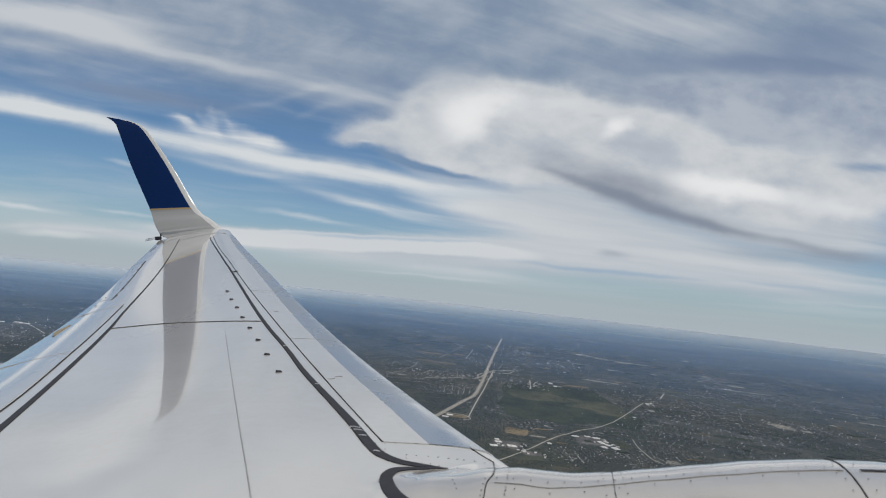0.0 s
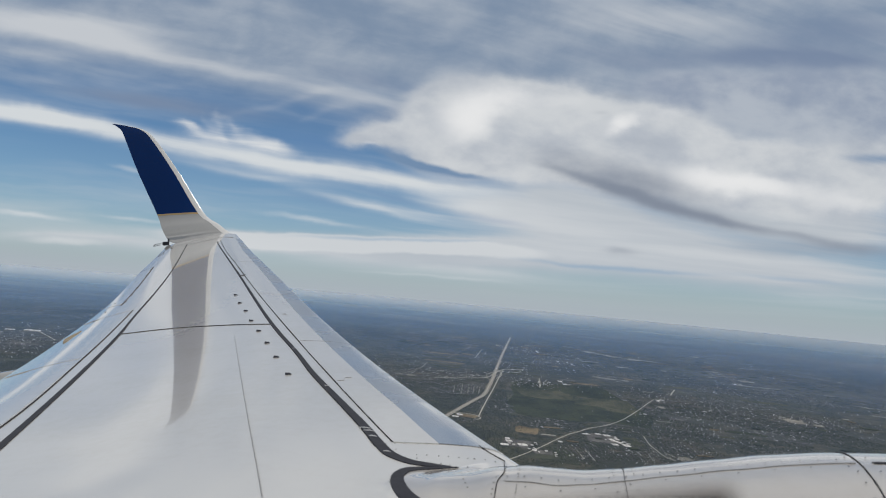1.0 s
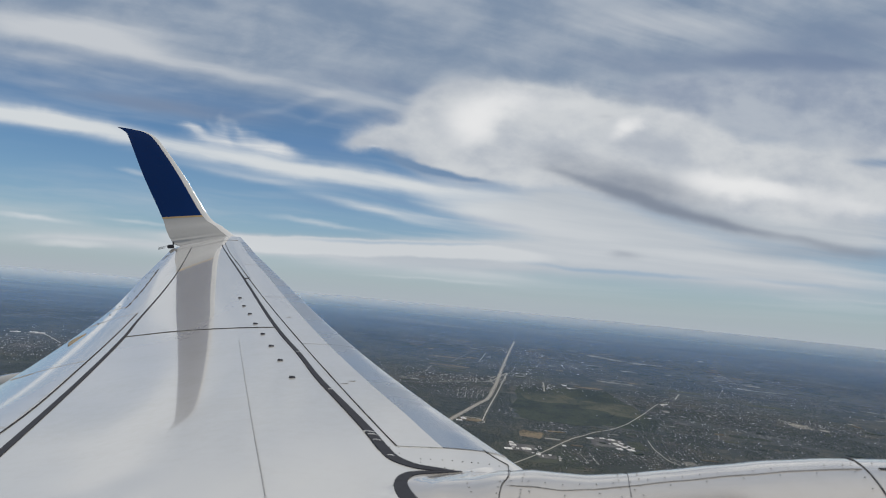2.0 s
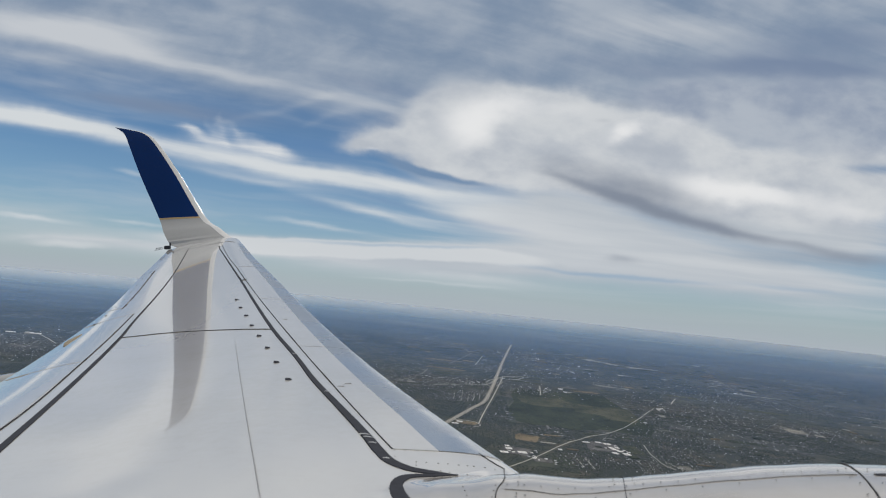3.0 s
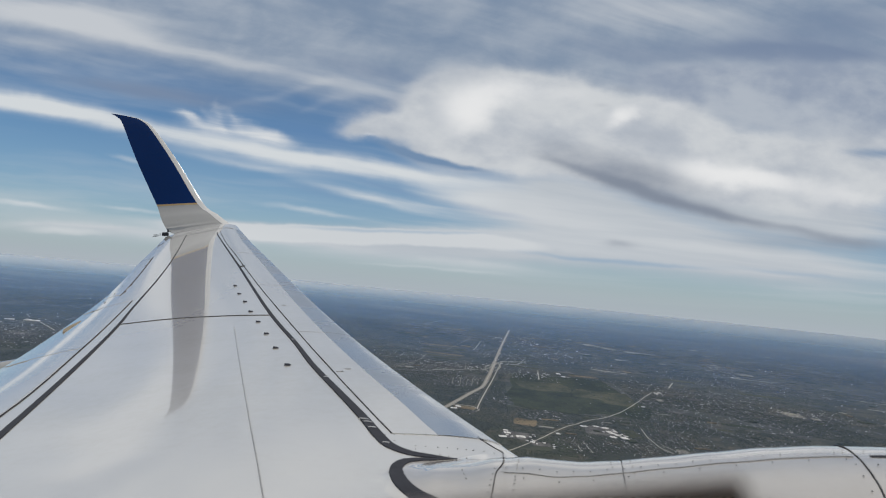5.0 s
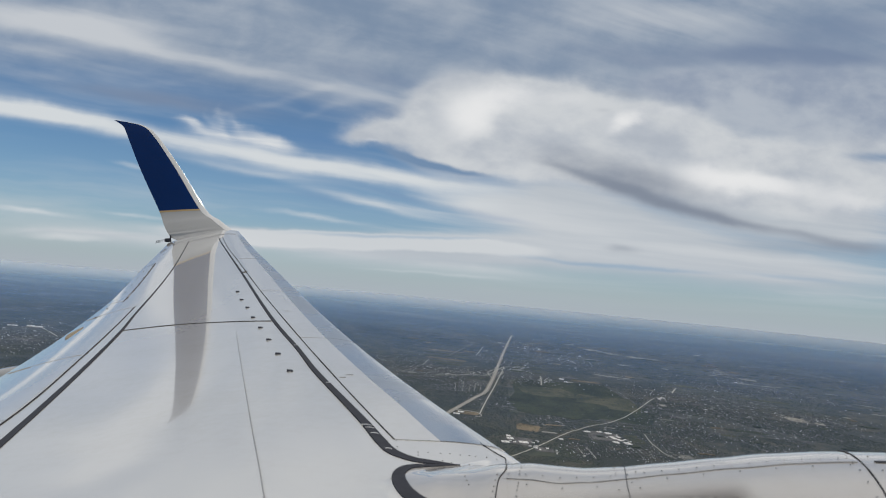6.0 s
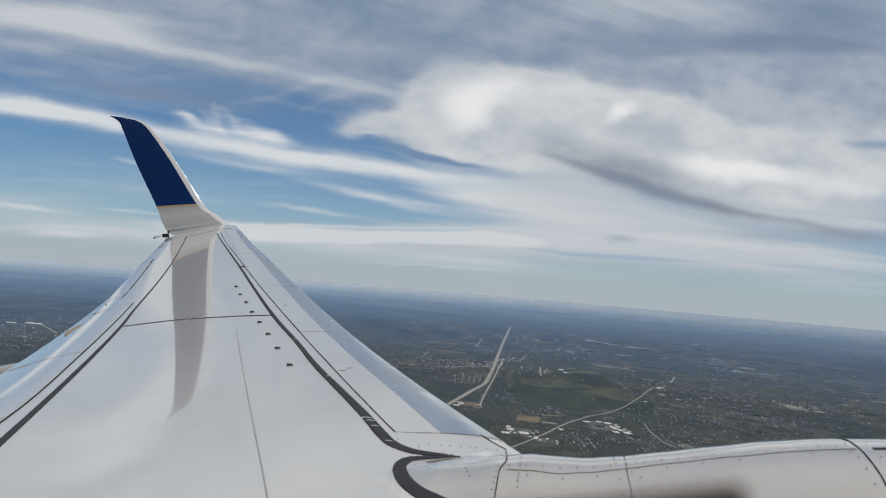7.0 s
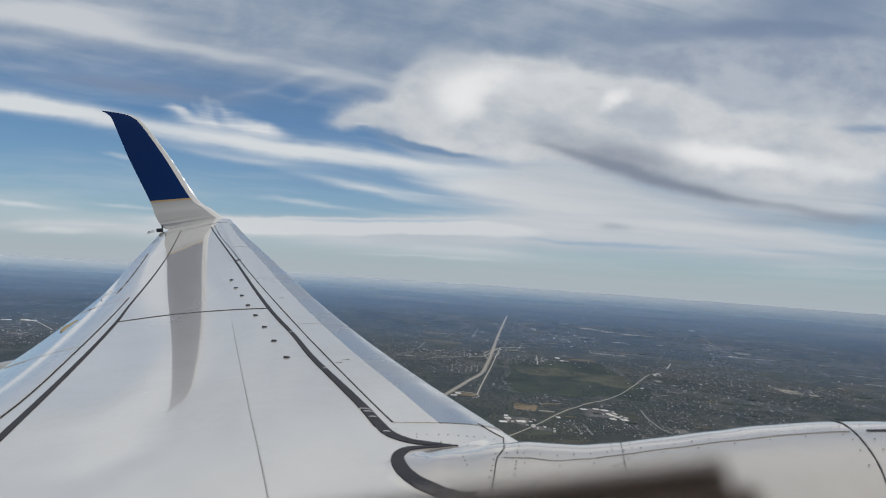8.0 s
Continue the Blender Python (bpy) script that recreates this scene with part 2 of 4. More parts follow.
seen_sky = laid(seen_sky, HEAPS, heaps, rolled, puffs, 0.08, 0.9, 0.95, 1.4)
billows = mix(ramp(puffs * 0.6 + lump * 0.4, 0.38, 0.66), (0.60, 0.625, 0.65), (0.43, 0.47, 0.53))
billows = mix(ramp(soft_spots(rolled, BRIGHT) + (puffs - 0.5) * 0.5, 0.10, 1.0), billows, (0.79, 0.795, 0.80))
seen_sky = laid(seen_sky, MASS, billows, rolled, puffs * 0.65 + streaks * 0.35, 0.06, 0.80, 1.0, 1.9)
seen_sky = laid(seen_sky, GAPS, (0.17, 0.265, 0.41), bent, fibre, 0.08, 1.05, 1.0, 1.8)
seen_sky = laid(seen_sky, SHADE, (0.225, 0.26, 0.325), bent, streaks * 0.5 + puffs * 0.5, 0.0, 1.3, 1.0, 1.6)
seen_sky = laid(seen_sky, SLITS, (0.27, 0.39, 0.52), bent, fibre, 0.05, 1.0, 1.0, 1.6)
overhead = mix(ramp(streaks * 0.6 + puffs * 0.4, 0.38, 0.62), (0.475, 0.51, 0.565), (0.60, 0.612, 0.632))
seen_sky = over(ramp(V, 0.44, 0.95) * 0.85, seen_sky, overhead)
world.node_tree.links.new(seen_sky, world.node_tree.nodes["World Output"].inputs["Surface"])

lamp = bpy.data.lights.new("sun", "SUN")
lamp.energy, lamp.angle, lamp.color = 1.98, radians(1.5), (1.0, 0.93, 0.83)
sun = new("sun", lamp)
sun.matrix_world = look((0, 0, 0), -SUN)


# ---- materials ----
def material(name, colour, rough=0.5, metal=0.0, coat=0.0):
    m = bpy.data.materials.new(name)
    m.use_nodes = True
    Val.tree = m.node_tree
    b = m.node_tree.nodes["Principled BSDF"]
    b.inputs["Base Color"].default_value = (*colour, 1)
    b.inputs["Roughness"].default_value, b.inputs["Metallic"].default_value = rough, metal
    b.inputs["Coat Weight"].default_value, b.inputs["Coat Roughness"].default_value = coat, 0.12
    return m, b


def here():
    return Val(Val.tree.nodes.new("ShaderNodeTexCoord").outputs["Object"])


def into(bsdf, **values):
    for k, v in values.items():
        Val.tree.links.new(v.s, bsdf.inputs[k.replace("_", " ")])


def relief(bsdf, height, strength, distance=0.01):
    n = Val.tree.nodes.new("ShaderNodeBump")
    n.inputs["Strength"].default_value, n.inputs["Distance"].default_value = strength, distance
    Val.tree.links.new(height.s, n.inputs["Height"])
    Val.tree.links.new(n.outputs[0], bsdf.inputs["Normal"])


def painted(name, colour, rough=0.32, coat=0.3):
    m, b = material(name, colour, 0.14, 0.0, coat)
    b.inputs["Coat Roughness"].default_value, b.inputs["Coat IOR"].default_value = rough, 1.75
    p = here()
    x, y, z = axes(p)
    grime = noise_at(vec(x * 0.7, y * 1.1, z), 0.9, 6.0, 0.6)
    spots = noise_at(p, 14.0, 4.0, 0.6)
    d = tuple(c * 0.93 * w for c, w in zip(colour, (1.0, 0.99, 0.96)))
    into(b, Base_Color=mix(ramp(grime * 0.7 + spots * 0.3, 0.42, 0.72), colour, d), Coat_Roughness=ramp(spots * 0.4 + grime * 0.6, 0.3, 0.7, rough * 0.6, rough * 1.6))
    relief(b, noise_at(p, 260.0, 2.0, 0.5), 0.02, 0.001)
    return m


WHITE = painted("wing_paint", (0.56, 0.555, 0.54), 0.025, 1.0)
GREY = painted("light_grey_paint", (0.285, 0.283, 0.275), 0.03, 1.0)
BLUE_PAINT = painted("blue_paint", (0.0003, 0.018, 0.092), 0.2, 0.04)
BLUE_PAINT.node_tree.nodes["Principled BSDF"].inputs["Specular IOR Level"].default_value = 0.12
NACELLE = painted("nacelle_paint", (0.41, 0.395, 0.38), 0.03, 1.0)
GOLD = painted("gold_paint", (0.36, 0.25, 0.11), 0.2, 0.3)


def bare_metal():
    m, b = material("polished_aluminium", (0.74, 0.76, 0.79), 0.2, 1.0)
    x, y, z = axes(here())
    brushed = noise_at(vec(x, y * 1.6, z), 0.9, 3.0, 0.55)
    into(b, Roughness=ramp(brushed, 0.3, 0.7, 0.14, 0.32), Base_Color=mix(ramp(brushed, 0.35, 0.7), (0.80, 0.80, 0.80), (0.64, 0.645, 0.655)))
    relief(b, noise_at(vec(x * 0.8, y * 1.8, z * 0.8), 2.0, 1.0, 0.4), 0.07, 0.03)
    return m


METAL = bare_metal()


def plain(name, colour, rough, grain=30.0, spread=0.25):
    m, b = material(name, colour, rough)
    b.inputs["Specular IOR Level"].default_value = 0.2
    n = noise_at(here(), grain, 5.0, 0.6)
    into(b, Base_Color=mix(n, tuple(c * (1 - spread) for c in colour), tuple(min(1, c * (1 + spread)) for c in colour)))
    return m


SEAL = plain("dark_sealant", (0.036, 0.038, 0.047), 0.8, 20.0, 0.3)
LINE = plain("panel_gap", (0.035, 0.035, 0.038), 0.8)
RUST = plain("brown_stain", (0.27, 0.22, 0.15), 0.6, 14.0, 0.5)
FAINT = plain("fine_joint", (0.30, 0.30, 0.30), 0.7)
CABIN = plain("cabin_plastic", (0.62, 0.48, 0.38), 0.6, 8.0, 0.1)
LEDGE = plain("grey_brown_plastic", (0.62, 0.53, 0.46), 0.6, 12.0, 0.12)
DARK = plain("dark_brown_plastic", (0.34, 0.25, 0.20), 0.5, 20.0, 0.2)
CONCRETE = plain("pale_concrete", (0.36, 0.345, 0.295), 0.9, 0.4, 0.25)
ASPHALT = plain("asphalt", (0.215, 0.20, 0.17), 0.9, 0.5, 0.25)


def cover(name, low, high, scale):
    """Uneven ground between two colours, in patches and tufts."""
    m, b = material(name, low, 0.95)
    b.inputs["Specular IOR Level"].default_value = 0.1
    x, y, z = axes(here())
    patches = noise_at(vec(x, y * 0.6, z), scale, 6.0, 0.65) * 0.7 + noise_at(vec(x, y, z), scale * 9, 4.0, 0.65) * 0.3
    into(b, Base_Color=mix(ramp(patches, 0.36, 0.64), low, high))
    return m


DIRT = cover("bare_earth", (0.075, 0.064, 0.042), (0.20, 0.16, 0.10), 0.06)
SAND = cover("pale_bare_ground", (0.065, 0.066, 0.058), (0.30, 0.29, 0.25), 0.05)
YARD = cover("paved_yard", (0.055, 0.055, 0.052), (0.15, 0.145, 0.135), 0.12)
LAWN = cover("mown_grass", (0.026, 0.033, 0.022), (0.054, 0.060, 0.036), 0.03)
MEADOW = cover("dry_meadow", (0.038, 0.044, 0.028), (0.092, 0.090, 0.056), 0.03)
ROOF = plain("white_roof", (0.58, 0.57, 0.545), 0.7, 0.25, 0.35)
SIDING = plain("warehouse_wall", (0.32, 0.30, 0.28), 0.8, 0.3, 0.2)


def land_material():
    m, b = material("land", (0.05, 0.06, 0.03), 0.95)
    p = here()
    x, y, z = axes(p)
    warp = noise_at(p, 0.02, 4.0, 0.6) * 30.0
    q = vec(x * 0.96 + y * 0.1 + warp, y * 0.8 - x * 0.08 + warp)
    r, g, k = axes(cells(q, 0.026))
    r2, g2, k2 = axes(cells(q, 0.085))
    broad = noise_at(vec(x * 1.3, y, 0.0), 0.0024, 6.0, 0.6)
    town = noise_at(vec(x * 1.2, y, 50.0), 0.0045, 6.0, 0.62)
    tufts = noise_at(p, 0.5, 5.0, 0.7)
    groves = noise_at(p, 0.06, 6.0, 0.65)
    wood = mix(tufts * 0.5 + groves * 0.5, (0.013, 0.018, 0.014), (0.033, 0.038, 0.027))
    crop = mix(r2, mix(r, (0.034, 0.047, 0.022), (0.062, 0.060, 0.036)), (0.075, 0.066, 0.045))
    crop = mix(ramp(tufts * 0.4 + groves * 0.6, 0.40, 0.60), crop, wood)
    base = mix(ramp(g * 0.32 + g2 * 0.18 + broad * 0.8, 0.56, 0.68), wood, crop)
    plots, sheds, lots = axes(cells(vec(x, y * 0.5), 0.55))
    street = mix(ramp(tufts * 0.6 + groves * 0.4, 0.42, 0.66), wood, (0.060, 0.060, 0.057))
    street = mix(ramp(plots, 0.80, 0.88) * ramp(groves, 0.42, 0.56), street, mix(sheds, (0.13, 0.127, 0.12), (0.42, 0.41, 0.39)))
    near = mix(ramp(town * 0.85 + k * 0.2, 0.54, 0.66) * 0.8, base, street)
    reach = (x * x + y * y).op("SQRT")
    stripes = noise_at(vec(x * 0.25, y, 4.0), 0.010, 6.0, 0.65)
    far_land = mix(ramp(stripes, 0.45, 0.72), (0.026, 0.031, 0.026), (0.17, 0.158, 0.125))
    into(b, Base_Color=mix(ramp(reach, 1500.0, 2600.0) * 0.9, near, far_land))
    return m


LAND = land_material()


def leaf_material():
    m, b = material("tree_leaves", (0.04, 0.055, 0.022), 0.9)
    n = Val.tree.nodes.new("ShaderNodeNewGeometry")
    into(b, Base_Color=mix(Val(n.outputs["Random Per Island"]), (0.020, 0.027, 0.020), (0.042, 0.049, 0.033)))
    return m


def house_material():
    m, b = material("house_roofs", (0.4, 0.4, 0.4), 0.8)
    n = Val.tree.nodes.new("ShaderNodeNewGeometry")
    f = Val(n.outputs["Random Per Island"])
    into(b, Base_Color=mix(ramp(f, 0.78, 0.97), mix(f, (0.055, 0.053, 0.050), (0.15, 0.145, 0.14)), (0.60, 0.59, 0.575)))
    return m


LEAVES, HOUSES = leaf_material(), house_material()


def haze_material(name, edge, low, full, share, tint):
    """Thin veil of hazy air, thicker for blue light than for red: it thickens from the ground to the height full and thins out above the horizon."""
    m = bpy.data.materials.new(name)
    m.use_nodes = True
    Val.tree = m.node_tree
    m.node_tree.nodes.clear()
    out = m.node_tree.nodes.new("ShaderNodeOutputMaterial")
    passing, spread = m.node_tree.nodes.new("ShaderNodeBsdfTransparent"), m.node_tree.nodes.new("ShaderNodeBsdfDiffuse")
    both = m.node_tree.nodes.new("ShaderNodeAddShader")
    x, y, z = axes(here())
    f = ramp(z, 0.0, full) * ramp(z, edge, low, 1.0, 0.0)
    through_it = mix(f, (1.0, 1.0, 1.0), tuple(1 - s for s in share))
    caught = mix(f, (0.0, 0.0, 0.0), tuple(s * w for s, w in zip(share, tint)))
    link = m.node_tree.links.new
    link(through_it.s, passing.inputs["Color"]), link(caught.s, spread.inputs["Color"])
    link(passing.outputs[0], both.inputs[0]), link(spread.outputs[0], both.inputs[1])
    link(both.outputs[0], out.inputs["Surface"])
    return m


# ---- mesh helpers ----
def part(name, bm, mat, parent=None, label=""):
    if not isinstance(bm, bpy.types.Mesh):
        me = bpy.data.meshes.new(name)
        bm.to_mesh(me)
        bm.free()
    else:
        me = bm
    if mat and not me.materials:
        me.materials.append(mat)
    ob = new(name, me)
    ob.parent = parent
    return tagged(ob, label)


def smooth(ob):
    for f in ob.data.polygons:
        f.use_smooth = True
    ob.data.set_sharp_from_angle(angle=radians(38))
    return ob


def sheet(grid, closed=False, caps=False):
    """A bmesh from rows of points; closed joins each row's ends."""
    bm = bmesh.new()
    rows = [[bm.verts.new(p) for p in row] for row in grid]
    n = len(rows[0])
    for a, b in zip(rows, rows[1:]):
        for i in range(n if closed else n - 1):
            j = (i + 1) % n
            bm.faces.new((a[i], a[j], b[j], b[i]))
    if caps:
        bm.faces.new(rows[0][::-1]), bm.faces.new(rows[-1])
    bmesh.ops.recalc_face_normals(bm, faces=bm.faces)
    return bm


def curve_through(pts, per=6):
    """A smooth line through the points (Catmull-Rom)."""
    pts = [Vector(p) for p in pts]
    pts = [pts[0] * 2 - pts[1], *pts, pts[-1] * 2 - pts[-2]]
    line = []
    for a, b, c, d in zip(pts, pts[1:], pts[2:], pts[3:]):
        for i in range(per):
            t = i / per
            line.append(0.5 * (2 * b + (c - a) * t + (2 * a - 5 * b + 4 * c - d) * t * t + (3 * b - a - 3 * c + d) * t ** 3))
    return line + [pts[-2]]


def slab(lo, hi, bevel=0.0, seg=2):
    bm = bmesh.new()
    bmesh.ops.create_cube(bm, size=1)
    for v in bm.verts:
        v.co = Vector([a + (b - a) * (c + 0.5) for a, b, c in zip(lo, hi, v.co)])
    if bevel:
        bmesh.ops.bevel(bm, geom=bm.edges[:], offset=bevel, segments=seg, affect="EDGES")
    return bm


# ---- the wing ----
TIP = 16.8


def z_ref(y):
    s = (y - 1.88) / 15.3
    return (y - 1.88) * 0.0995 + 0.5256 * s * s + 1.6357 * s ** 3 - 0.904 * s ** 4


def x_le(y):
    u = (min(max(y, 5.2), 14.5) - 10) / 6
    return -0.5168 * (y - 5) + 0.104 + 0.144 * u - 0.0141 * u * u - 0.2034 * u ** 3


def chord(y):
    c = 4.2041 - 0.24115 * (y - 5) + x_le(y) + 0.5168 * (y - 5)
    return c + max(0.0, 5.6 - y) * 0.28 + 0.13 * min(1.0, max(0.0, (y - 11.8) / 2.4))


def droop(y):
    return 0.021 + 0.0123 * (y - 5)


def swell(f, y):
    """The crest of the upper skin, fuller inboard."""
    t = (f - 0.14) / 0.60
    s = min(1.0, max(0.0, (12.2 - y) / 7.0))
    return 0.016 * s * s * (3 - 2 * s) * math.sin(math.pi * t ** 0.75) ** 2 if 0 < t < 1 else 0.0


def nose_drop(y):
    t = min(1.0, max(0.0, (y - 6.0) / 9.0))
    return 0.022 + 0.008 * t


def top_f(f, y):
    c = chord(y)
    if f < 0.2:
        return z_ref(y) - nose_drop(y) * c * (1 - math.sqrt(max(f, 0) / 0.2)) ** 1.6 + swell(f, y) * c
    return z_ref(y) - (f - 0.2) * c * max(droop(y), 0.02) + swell(f, y) * c - 0.42 * c * max(0.0, f - 0.8) ** 2


def top(x, y):
    return top_f((x_le(y) - x) / chord(y), y)


def point(f, y, up=0.0):
    return Vector((x_le(y) - f * chord(y), y, top_f(f, y) + up))


def low_f(f, y):
    c = chord(y)
    thick = 0.115 * c * math.sqrt(min(f, 1)) * (1 - f) ** 0.8 * 1.9 + 0.004
    return top_f(f, y) - thick if f > 0 else top_f(0, y)


airplane = tagged(new("airplane"), "white twin-engine airliner with its port wing and blue winglet in flight", "airplane")
airplane.matrix_world = AIR

FS = [0, .0015, .005, .011, .02, .035, .055, .08, .11, .14, .17, .2, .25, .3, .35, .4, .45, .5, .55, .6, .65, .7, .745, .78, .8, .82, .84, .86, .88, .9, .92, .94, .96, .98, 1]
YS = [1.2 + (TIP - 1.2) * i / 64 for i in range(65)]
section = lambda y: [point(f, y) for f in FS] + [Vector((x_le(y) - f * chord(y), y, low_f(f, y))) for f in (.97, .85, .7, .5, .35, .2, .1, .04, .01)]
wing = smooth(part("wing", sheet([section(y) for y in YS], True, True), WHITE, airplane, "swept white metal wing, faintly dirty, slightly flexed upward"))


def panel(name, f0, f1, y0, y1, up, mat, label="", parent=None, n=24, m=8):
    """A skin panel lying proud on the wing, with turned-down edges; f0 and f1 are functions of y."""
    grid = []
    for i in range(n + 1):
        y = y0 + (y1 - y0) * i / n
        a, b = f0(y), f1(y)
        fs = [a + (b - a) * (j / m) ** (1.7 if a < 0.01 else 1) for j in range(m + 1)]
        grid.append([point(fs[0], y, -0.003)] + [point(f, y, up) for f in fs] + [point(fs[-1], y, -0.003)])
    grid = [[p - Vector((0, 0, up + 0.003)) for p in grid[0]]] + grid + [[p - Vector((0, 0, up + 0.003)) for p in grid[-1]]]
    return smooth(part(name, sheet(grid), mat, parent or wing, label))


def ribbon(name, pts, widths, mat, parent, label="", up=0.006, height=top, per=6):
    """A flat strip along a line of (x, y) points on a surface."""
    line = curve_through([(p[0], p[1], w) for p, w in zip(pts, widths)], per)
    grid = []
    for i, p in enumerate(line):
        d = (line[min(i + 1, len(line) - 1)] - line[max(i - 1, 0)]).xy
        n = Vector((-d.y, d.x)).normalized() * p.z * 0.5
        row = []
        for k, u in ((-1.0, -0.004), (-0.9, up), (0.9, up), (1.0, -0.004)):
            q = p.xy + n * k
            row.append((q.x, q.y, height(q.x, q.y) + u))
        grid.append(row)
    return part(name, sheet(grid), mat, parent, label)


def lerp_table(t, table):
    if t <= table[0][0]:
        return table[0][1]
    for (a, u), (b, v) in zip(table, table[1:]):
        if t <= b:
            s = (t - a) / (b - a)
            s = s * s * (3 - 2 * s) * 0.5 + s * 0.5
            return u + (v - u) * s
    return table[-1][1]


f_metal = lambda y: lerp_table(y, [(5.6, 0.09), (6.4, 0.082), (7.6, 0.082), (11.4, 0.085), (14.7, 0.085), (16.4, 0.07)])
f_slat = lambda y: lerp_table(y, [(5.6, 0.153), (7.2, 0.150), (8.4, 0.156), (12.9, 0.213), (15.5, 0.25), (16.4, 0.26)])
SLATS = [5.64, 8.38, 10.9, 13.5, 16.1]
for y0, y1 in zip(SLATS, SLATS[1:]):
    slat = panel("slat", f_metal, f_slat, y0 + 0.001, y1 - 0.001, 0.005, WHITE, "white leading-edge slat")
    panel("slat_nose", lambda y: 0.0, f_metal, y0 + 0.001, y1 - 0.001, 0.006, METAL, "bare polished metal nose skin", slat, 24, 10)
    ribbon("slat_gap", [(point(f_slat(y), y).x - 0.006, y) for y in (y0, (y0 + y1) / 2, y1)], (0.006, 0.006, 0.005), LINE, slat)
for y in SLATS[1:-1]:
    ribbon("slat_joint", [point(f, y).xy for f in (0.004, 0.03, 0.08, f_slat(y))], (0.006,) * 4, FAINT, wing, "fine slat joint", 0.007)

# dark sealant along the slats and round the strut fairing
BAND = [(-6.02, 15.85), (-5.88, 15.52), (-4.20, 12.20), (-2.73, 9.14), (-2.13, 7.95), (-1.756, 7.16), (-1.391, 6.453), (-1.118, 5.914), (-0.964, 5.581), (-0.879, 5.425), (-0.771, 5.334), (-0.672, 5.301), (-0.50, 5.26)]
ribbon("spar_seal", [(-6.91, 16.34), (-5.99, 13.65), (-5.05, 10.67), (-4.63, 9.46), (-4.02, 7.61), (-3.59, 6.32), (-3.41, 5.79), (-3.1, 4.9)],
       (0.010, 0.016, 0.024, 0.036, 0.048, 0.056, 0.06, 0.06), SEAL, wing, "dark grey sealant band", 0.007, per=10)
ribbon("rib_joint", [(-4.63, 9.46), (-4.07, 9.44), (-3.33, 9.26), (-2.73, 9.13)], (0.013,) * 4, LINE, wing, "thin dark panel joint")
ribbon("skin_joint", [(-2.95, 8.62), (-2.24, 6.89), (-1.8, 5.82), (-1.38, 4.8), (-0.9, 3.6)], (0.004, 0.005, 0.006, 0.006, 0.006), FAINT, wing, "hairline skin joint")
for x, y, d in ((-1.095, 5.85, 0.035), (-1.065, 5.80, 0.03), (-1.02, 5.70, 0.025), (-0.90, 5.45, 0.02), (-1.56, 6.80, 0.02), (-2.16, 8.02, 0.02)):
    ribbon("paint_chip", [(x - d, y), (x, y + 0.006), (x + d, y - 0.004)], (0.004, 0.012, 0.003), WHITE, wing, "pale chip in the sealant", 0.012)
for x, y in ((-4.22, 12.35),):
    ribbon("slat_track_slot", [(x - 0.05, y), (x, y), (x + 0.04, y)], (0.006, 0.018, 0.005), LINE, wing, "dark slot at a slat track", 0.011)
ribbon("tip_joint", [(-6.87, 16.25), (-6.5, 16.3), (-6.1, 16.3), (-5.85, 16.25)], (0.008,) * 4, FAINT, wing)

# spoilers, flap and aileron behind the rear spar
for y0, y1 in ((4.6, 6.35), (6.35, 8.4), (8.4, 10.85)):
    panel("spoiler", lambda y: 0.797, lambda y: 0.93, y0 + 0.004, y1 - 0.004, 0.004, WHITE, "white spoiler panel lying flush")
panel("aileron", lambda y: 0.90, lambda y: 0.995, 11.5, 14.4, 0.005, WHITE, "white aileron along the trailing edge")
ribbon("spoiler_gap", [point(0.794, y).xy for y in (4.6, 6.3, 8.4, 10.88)], (0.015, 0.014, 0.012, 0.009), LINE, wing)
ribbon("aileron_gap", [point(0.897, y).xy for y in (11.4, 13.0, 14.46)], (0.009, 0.009, 0.009), LINE, wing)
for y, f0, f1 in ((6.35, 0.80, 0.99), (8.4, 0.80, 0.99), (10.87, 0.79, 0.995), (14.43, 0.90, 0.998)):
    ribbon("flap_joint", [point(f, y - (f - f0) * 1.6).xy for f in (f0, (f0 + f1) / 2, f1)], (0.009,) * 3, LINE if y > 14 else FAINT, wing)
for y in (11.7, 12.2, 12.7, 13.2, 13.7, 14.2):
    p = point(0.897, y, 0.006)
    part("hinge_fitting", slab(p - Vector((0.008, 0.032, 0.004)), p + Vector((0.008, 0.032, 0.004)), 0.002, 1), SEAL, wing)
for i in range(7):
    p = point(0.955, 10.6 + 0.55 * i, 0.006)
    part("trim_fitting", slab(p - Vector((0.005, 0.025, 0.004)), p + Vector((0.005, 0.025, 0.003)), 0.002, 1), LINE, wing)
ribbon("stain", [(-5.30, 9.45), (-5.42, 9.75), (-5.45, 10.04)], (0.015, 0.09, 0.01), RUST, wing, "brown stain by the trailing edge", 0.008)


def canoe(x0, x1, y, z, w, h):
    grid = []
    for i in range(15):
        t = i / 14
        r = max(0.02, math.sin(math.pi * t) ** 0.7)
        grid.append([(x0 + (x1 - x0) * t, y + w * r * math.cos(a), z + h * r * math.sin(a) - 0.05 * t) for a in (k * math.tau / 14 for k in range(14))])
    return sheet(grid, True, True)


for y in (8.5, 4.6):
    smooth(part("flap_track_fairing", canoe(-3.9 + 0.45 * (8.5 - y), -5.78 + 0.2 * (8.5 - y), y, top_f(0.97, y) - 0.12, 0.16, 0.14), GREY, wing, "grey canoe-shaped flap track fairing"))

